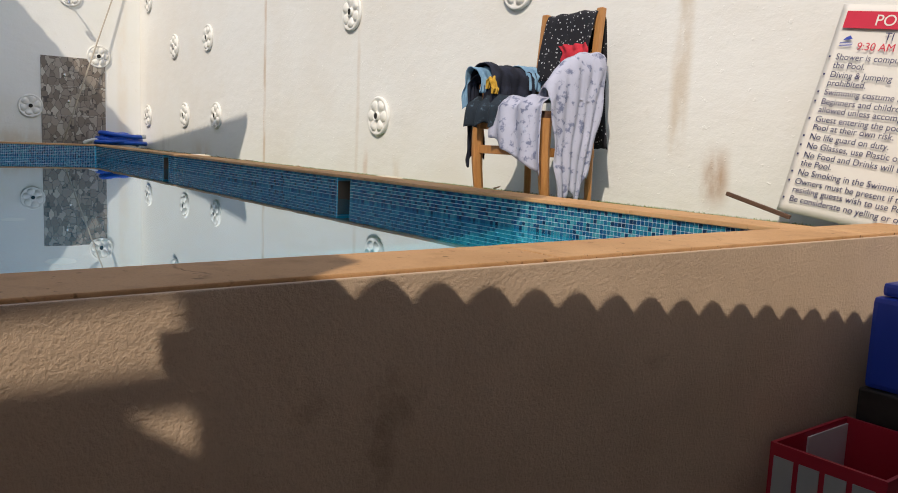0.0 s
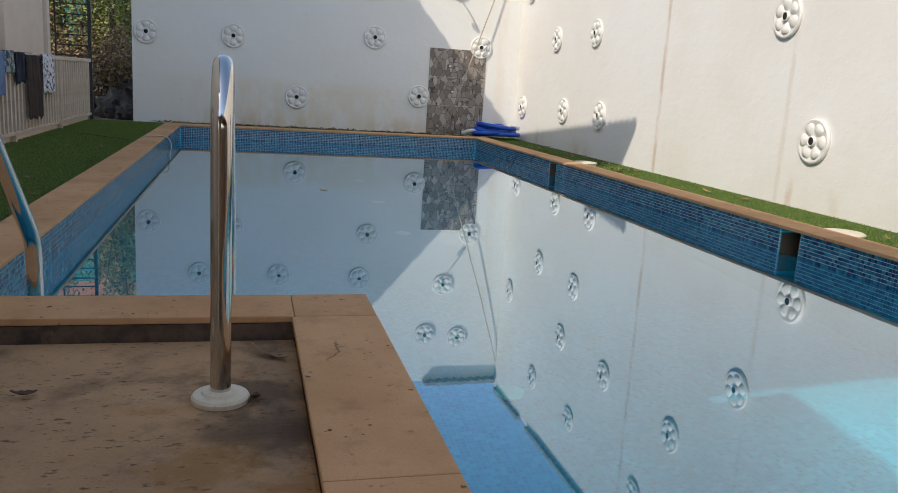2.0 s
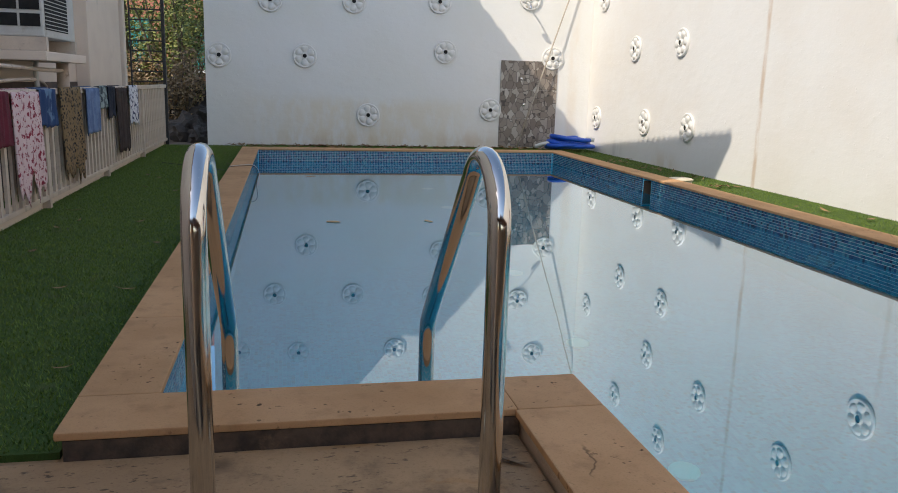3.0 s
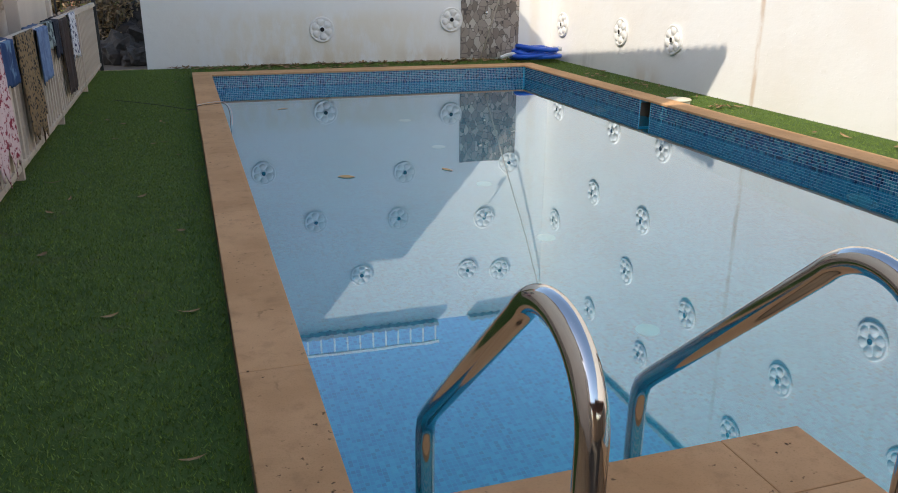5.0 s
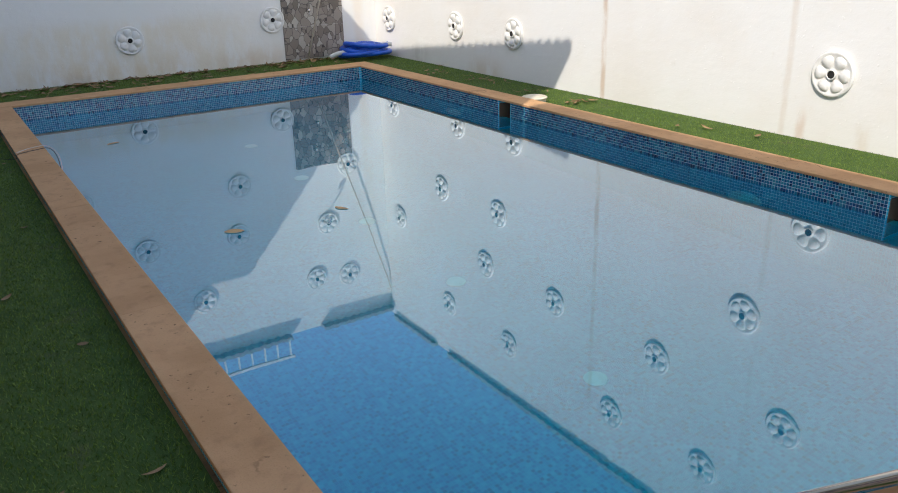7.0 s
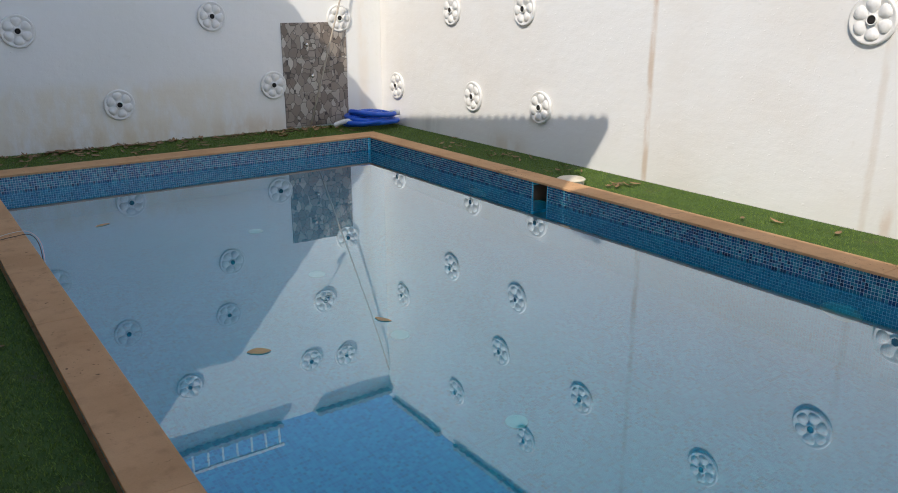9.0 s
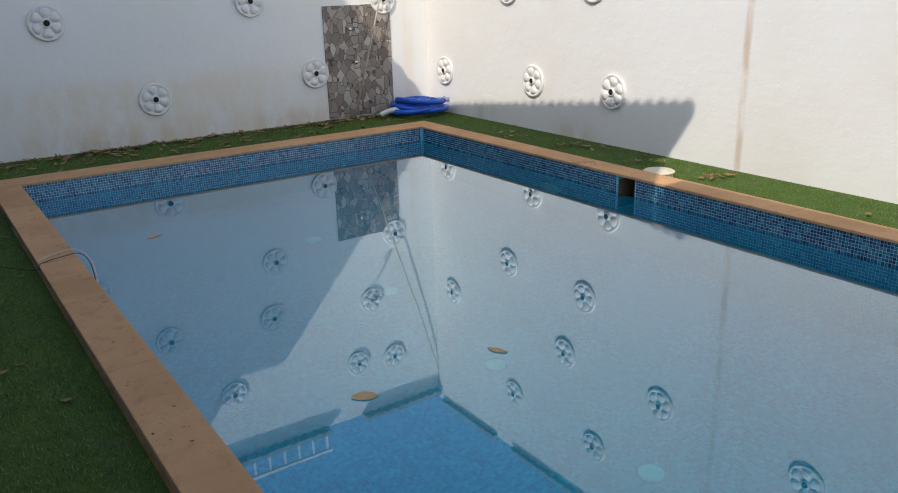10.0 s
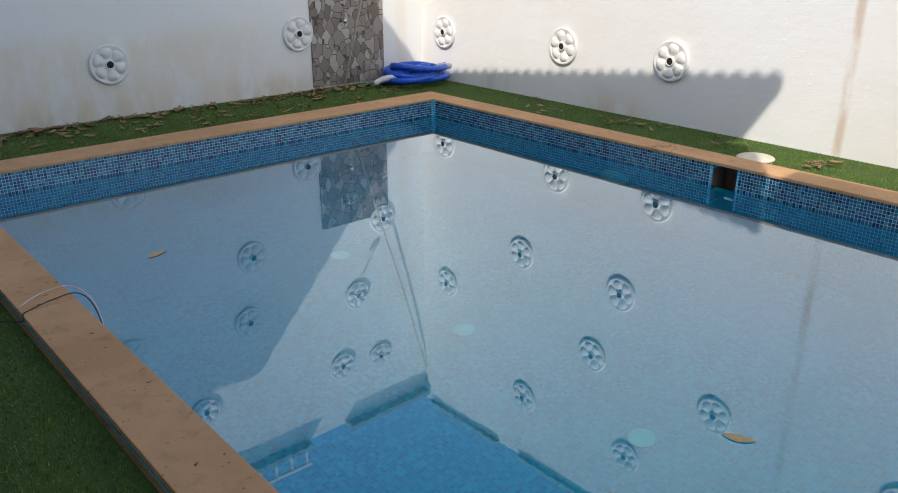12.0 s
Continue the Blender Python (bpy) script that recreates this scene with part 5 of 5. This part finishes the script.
crate(3.50, -1.02, YARD_Z, -0.90)
crate(3.50, -1.02, -0.895, -0.625)
tub = thing("tub", "blue plastic tub on a black base by the wall", "tub", at=(4.22, -0.83, YARD_Z))
part("base", boxed(-0.18, 0.2, -0.17, 0.17, 0, 0.62, 0.01), M_BLACK_IRON, tub, "black base")
part("body", boxed(-0.17, 0.2, -0.16, 0.16, 0.622, 0.95, 0.02), M_BLUE_PLASTIC, tub)
part("lid", boxed(-0.15, 0.18, -0.14, 0.14, 0.952, 1.0, 0.015), M_BLUE_PLASTIC, tub)


# ---------------------------------------------------------------- fallen leaves
def leaf_mesh(name, long, wide, curl, material, seed):
    r = random.Random(seed)
    bm = bmesh.new()
    n = 8
    left, mid, right = [], [], []
    for i in range(n + 1):
        t = i / n
        w = wide * math.sin(math.pi * min(t * 0.95 + 0.03, 1)) ** 0.8
        z = curl * long * (t - 0.4) ** 2
        side = 0.1 * long * math.sin(2.4 * t + seed)
        mid.append(bm.verts.new((t * long - long / 2, side, z)))
        left.append(bm.verts.new((t * long - long / 2, side + w, z + curl * w * r.uniform(0.5, 0.9))))
        right.append(bm.verts.new((t * long - long / 2, side - w, z + curl * w * r.uniform(0.3, 0.9))))
    for a, b in ((left, mid), (mid, right)):
        for i in range(n):
            bm.faces.new((a[i], b[i], b[i + 1], a[i + 1]))
    return mesh_of(name, bm, material, True)


LEAVES = [leaf_mesh("dry_leaf", ln, w, c, M_LEAF_DRY, s) for s, (ln, w, c) in enumerate(((0.10, 0.018, 0.5), (0.075, 0.02, 0.4), (0.12, 0.010, 0.5), (0.06, 0.016, 0.5), (0.09, 0.01, 0.7)))]
YELLOW = [leaf_mesh("dry_leaf", ln, w, c, M_LEAF_YELLOW, s) for s, (ln, w, c) in enumerate(((0.12, 0.024, 0.02), (0.11, 0.036, 0.02)))]
DARK_LEAF = leaf_mesh("dry_leaf", 0.072, 0.017, 0.8, surface("dark_dry_leaf", (0.10, 0.05, 0.03), (0.05, 0.026, 0.016), 30, 0.7, relief=0.3), 2)
rng = random.Random(11)


def drop_leaf(x, y, z, meshes=LEAVES, size=1.0, label="curled dry brown leaf on the turf", group="fallen leaves"):
    ob = new("dry_leaf", rng.choice(meshes))
    ob.location, ob.rotation_euler, ob.scale = (x, y, z), (rng.uniform(-0.15, 0.15), rng.uniform(-0.15, 0.15), rng.uniform(0, 6.3)), [size * rng.uniform(0.8, 1.25)] * 3
    return tagged(ob, label, "leaf", group)


for i in range(170):
    x = min(rng.betavariate(1.1, 1.1) * 4.9 - 0.5, 4.6)
    drop_leaf(x, WALL_Y - 0.02 - abs(rng.gauss(0, 0.14)) - 0.05, -0.052, size=1.25)
for i in range(85):
    drop_leaf(rng.uniform(-0.1, 4.4), min(10.45 + abs(rng.gauss(0.45, 0.28)), 11.3), -0.052, size=1.15)
for y, n, s in ((6.62, 12, 0.05), (7.45, 5, 0.15), (8.3, 14, 0.25), (9.2, 10, 0.3), (1.7, 6, 0.3), (5.0, 3, 0.5), (2.6, 4, 0.2)):
    for i in range(n):
        drop_leaf(min(max(4.72 + rng.gauss(0, 0.12), 4.3), 4.96), y + rng.gauss(0, s), -0.052)
for i in range(26):
    drop_leaf(rng.uniform(-1.25, -0.28), rng.uniform(1.6, 10.5), -0.066, size=0.75)
for x, y in ((0.335, 0.87), (0.865, 0.80)):
    drop_leaf(x, y, -0.062, [DARK_LEAF], size=1.0, label="curled dark dry leaf on the concrete platform")
drop_leaf(0.90, 1.10, -0.063, [LEAVES[4]], 1.1, "thin dry twig on the concrete platform")
for x, y in ((1.445, 5.35), (0.70, 5.335), (0.62, 8.33)):
    leaf = drop_leaf(x, y, WATER_Z + 0.003, YELLOW, 0.9, "yellow leaf floating on the pool", "floating leaves")
    leaf.rotation_euler = (0, 0, rng.uniform(0, 6.3))


# ---------------------------------------------------------------- mosaic pieces of the waterline band
def tile_shape(axis, side):
    h, d = 0.0096, 0.0028
    face = [(-h, -h), (h, -h), (h, h), (-h, h)]
    top = [(u * 0.9, v * 0.9) for u, v in face]
    def put(u, v, w):
        return (side * w, u, v) if axis == "x" else (u, side * w, v)
    verts = [put(u, v, 0) for u, v in face] + [put(u, v, d) for u, v in top]
    return verts, [(4, 5, 6, 7)] + [(i, (i + 1) % 4, (i + 1) % 4 + 4, i + 4) for i in range(4)]


def band(name, axis, side, at, lo, hi, skip=()):
    """Rows of joined mosaic pieces along a pool side, from lo to hi."""
    shape, faces = tile_shape(axis, side)
    verts, polys = [], []
    for k in range(math.ceil(lo / PITCH), math.floor(hi / PITCH)):
        u = (k + 0.5) * PITCH
        if any(a < u < b for a, b in skip):
            continue
        for j in range(-9, -1):
            v = (j + 0.5) * PITCH
            base = len(verts)
            for x, y, z in shape:
                verts.append((at + x, u + y, v + z) if axis == "x" else (u + x, at + y, v + z))
            polys += [tuple(base + i for i in f) for f in faces]
    me = bpy.data.meshes.new(name)
    me.from_pydata(verts, [], polys)
    me.materials.append(M_TILE_MANY)
    return tagged(new(name, me), "small glazed blue mosaic tiles along the waterline", "tiles", kind="stuff")


NEAR = (-0.30, 0.63)
band("waterline_tiles", "x", -1, RIGHT + LIP, FRONT, FAR, (NEAR, (SKIM[0][0] - 0.01, SKIM[0][1] + 0.01), (SKIM[1][0] - 0.01, SKIM[1][1] + 0.01)))
band("waterline_tiles", "x", 1, LEFT - LIP, PLAT_Y, FAR)
band("waterline_tiles", "y", -1, FAR + LIP, LEFT, RIGHT)
shape, faces = tile_shape("x", -1)
one = bpy.data.meshes.new("tile")
one.from_pydata(shape, [], faces)
one.materials.append(M_TILE_ONE)
lining = bpy.data.objects["pool_wall_right"]
for k in range(math.ceil(NEAR[0] / PITCH), math.ceil(NEAR[1] / PITCH)):
    for j in range(-9, -1):
        if not NEAR[0] < (k + 0.5) * PITCH < NEAR[1]:
            continue
        t = new("tile", one)
        t.parent, t.location = lining, (RIGHT + LIP, (k + 0.5) * PITCH, (j + 0.5) * PITCH)
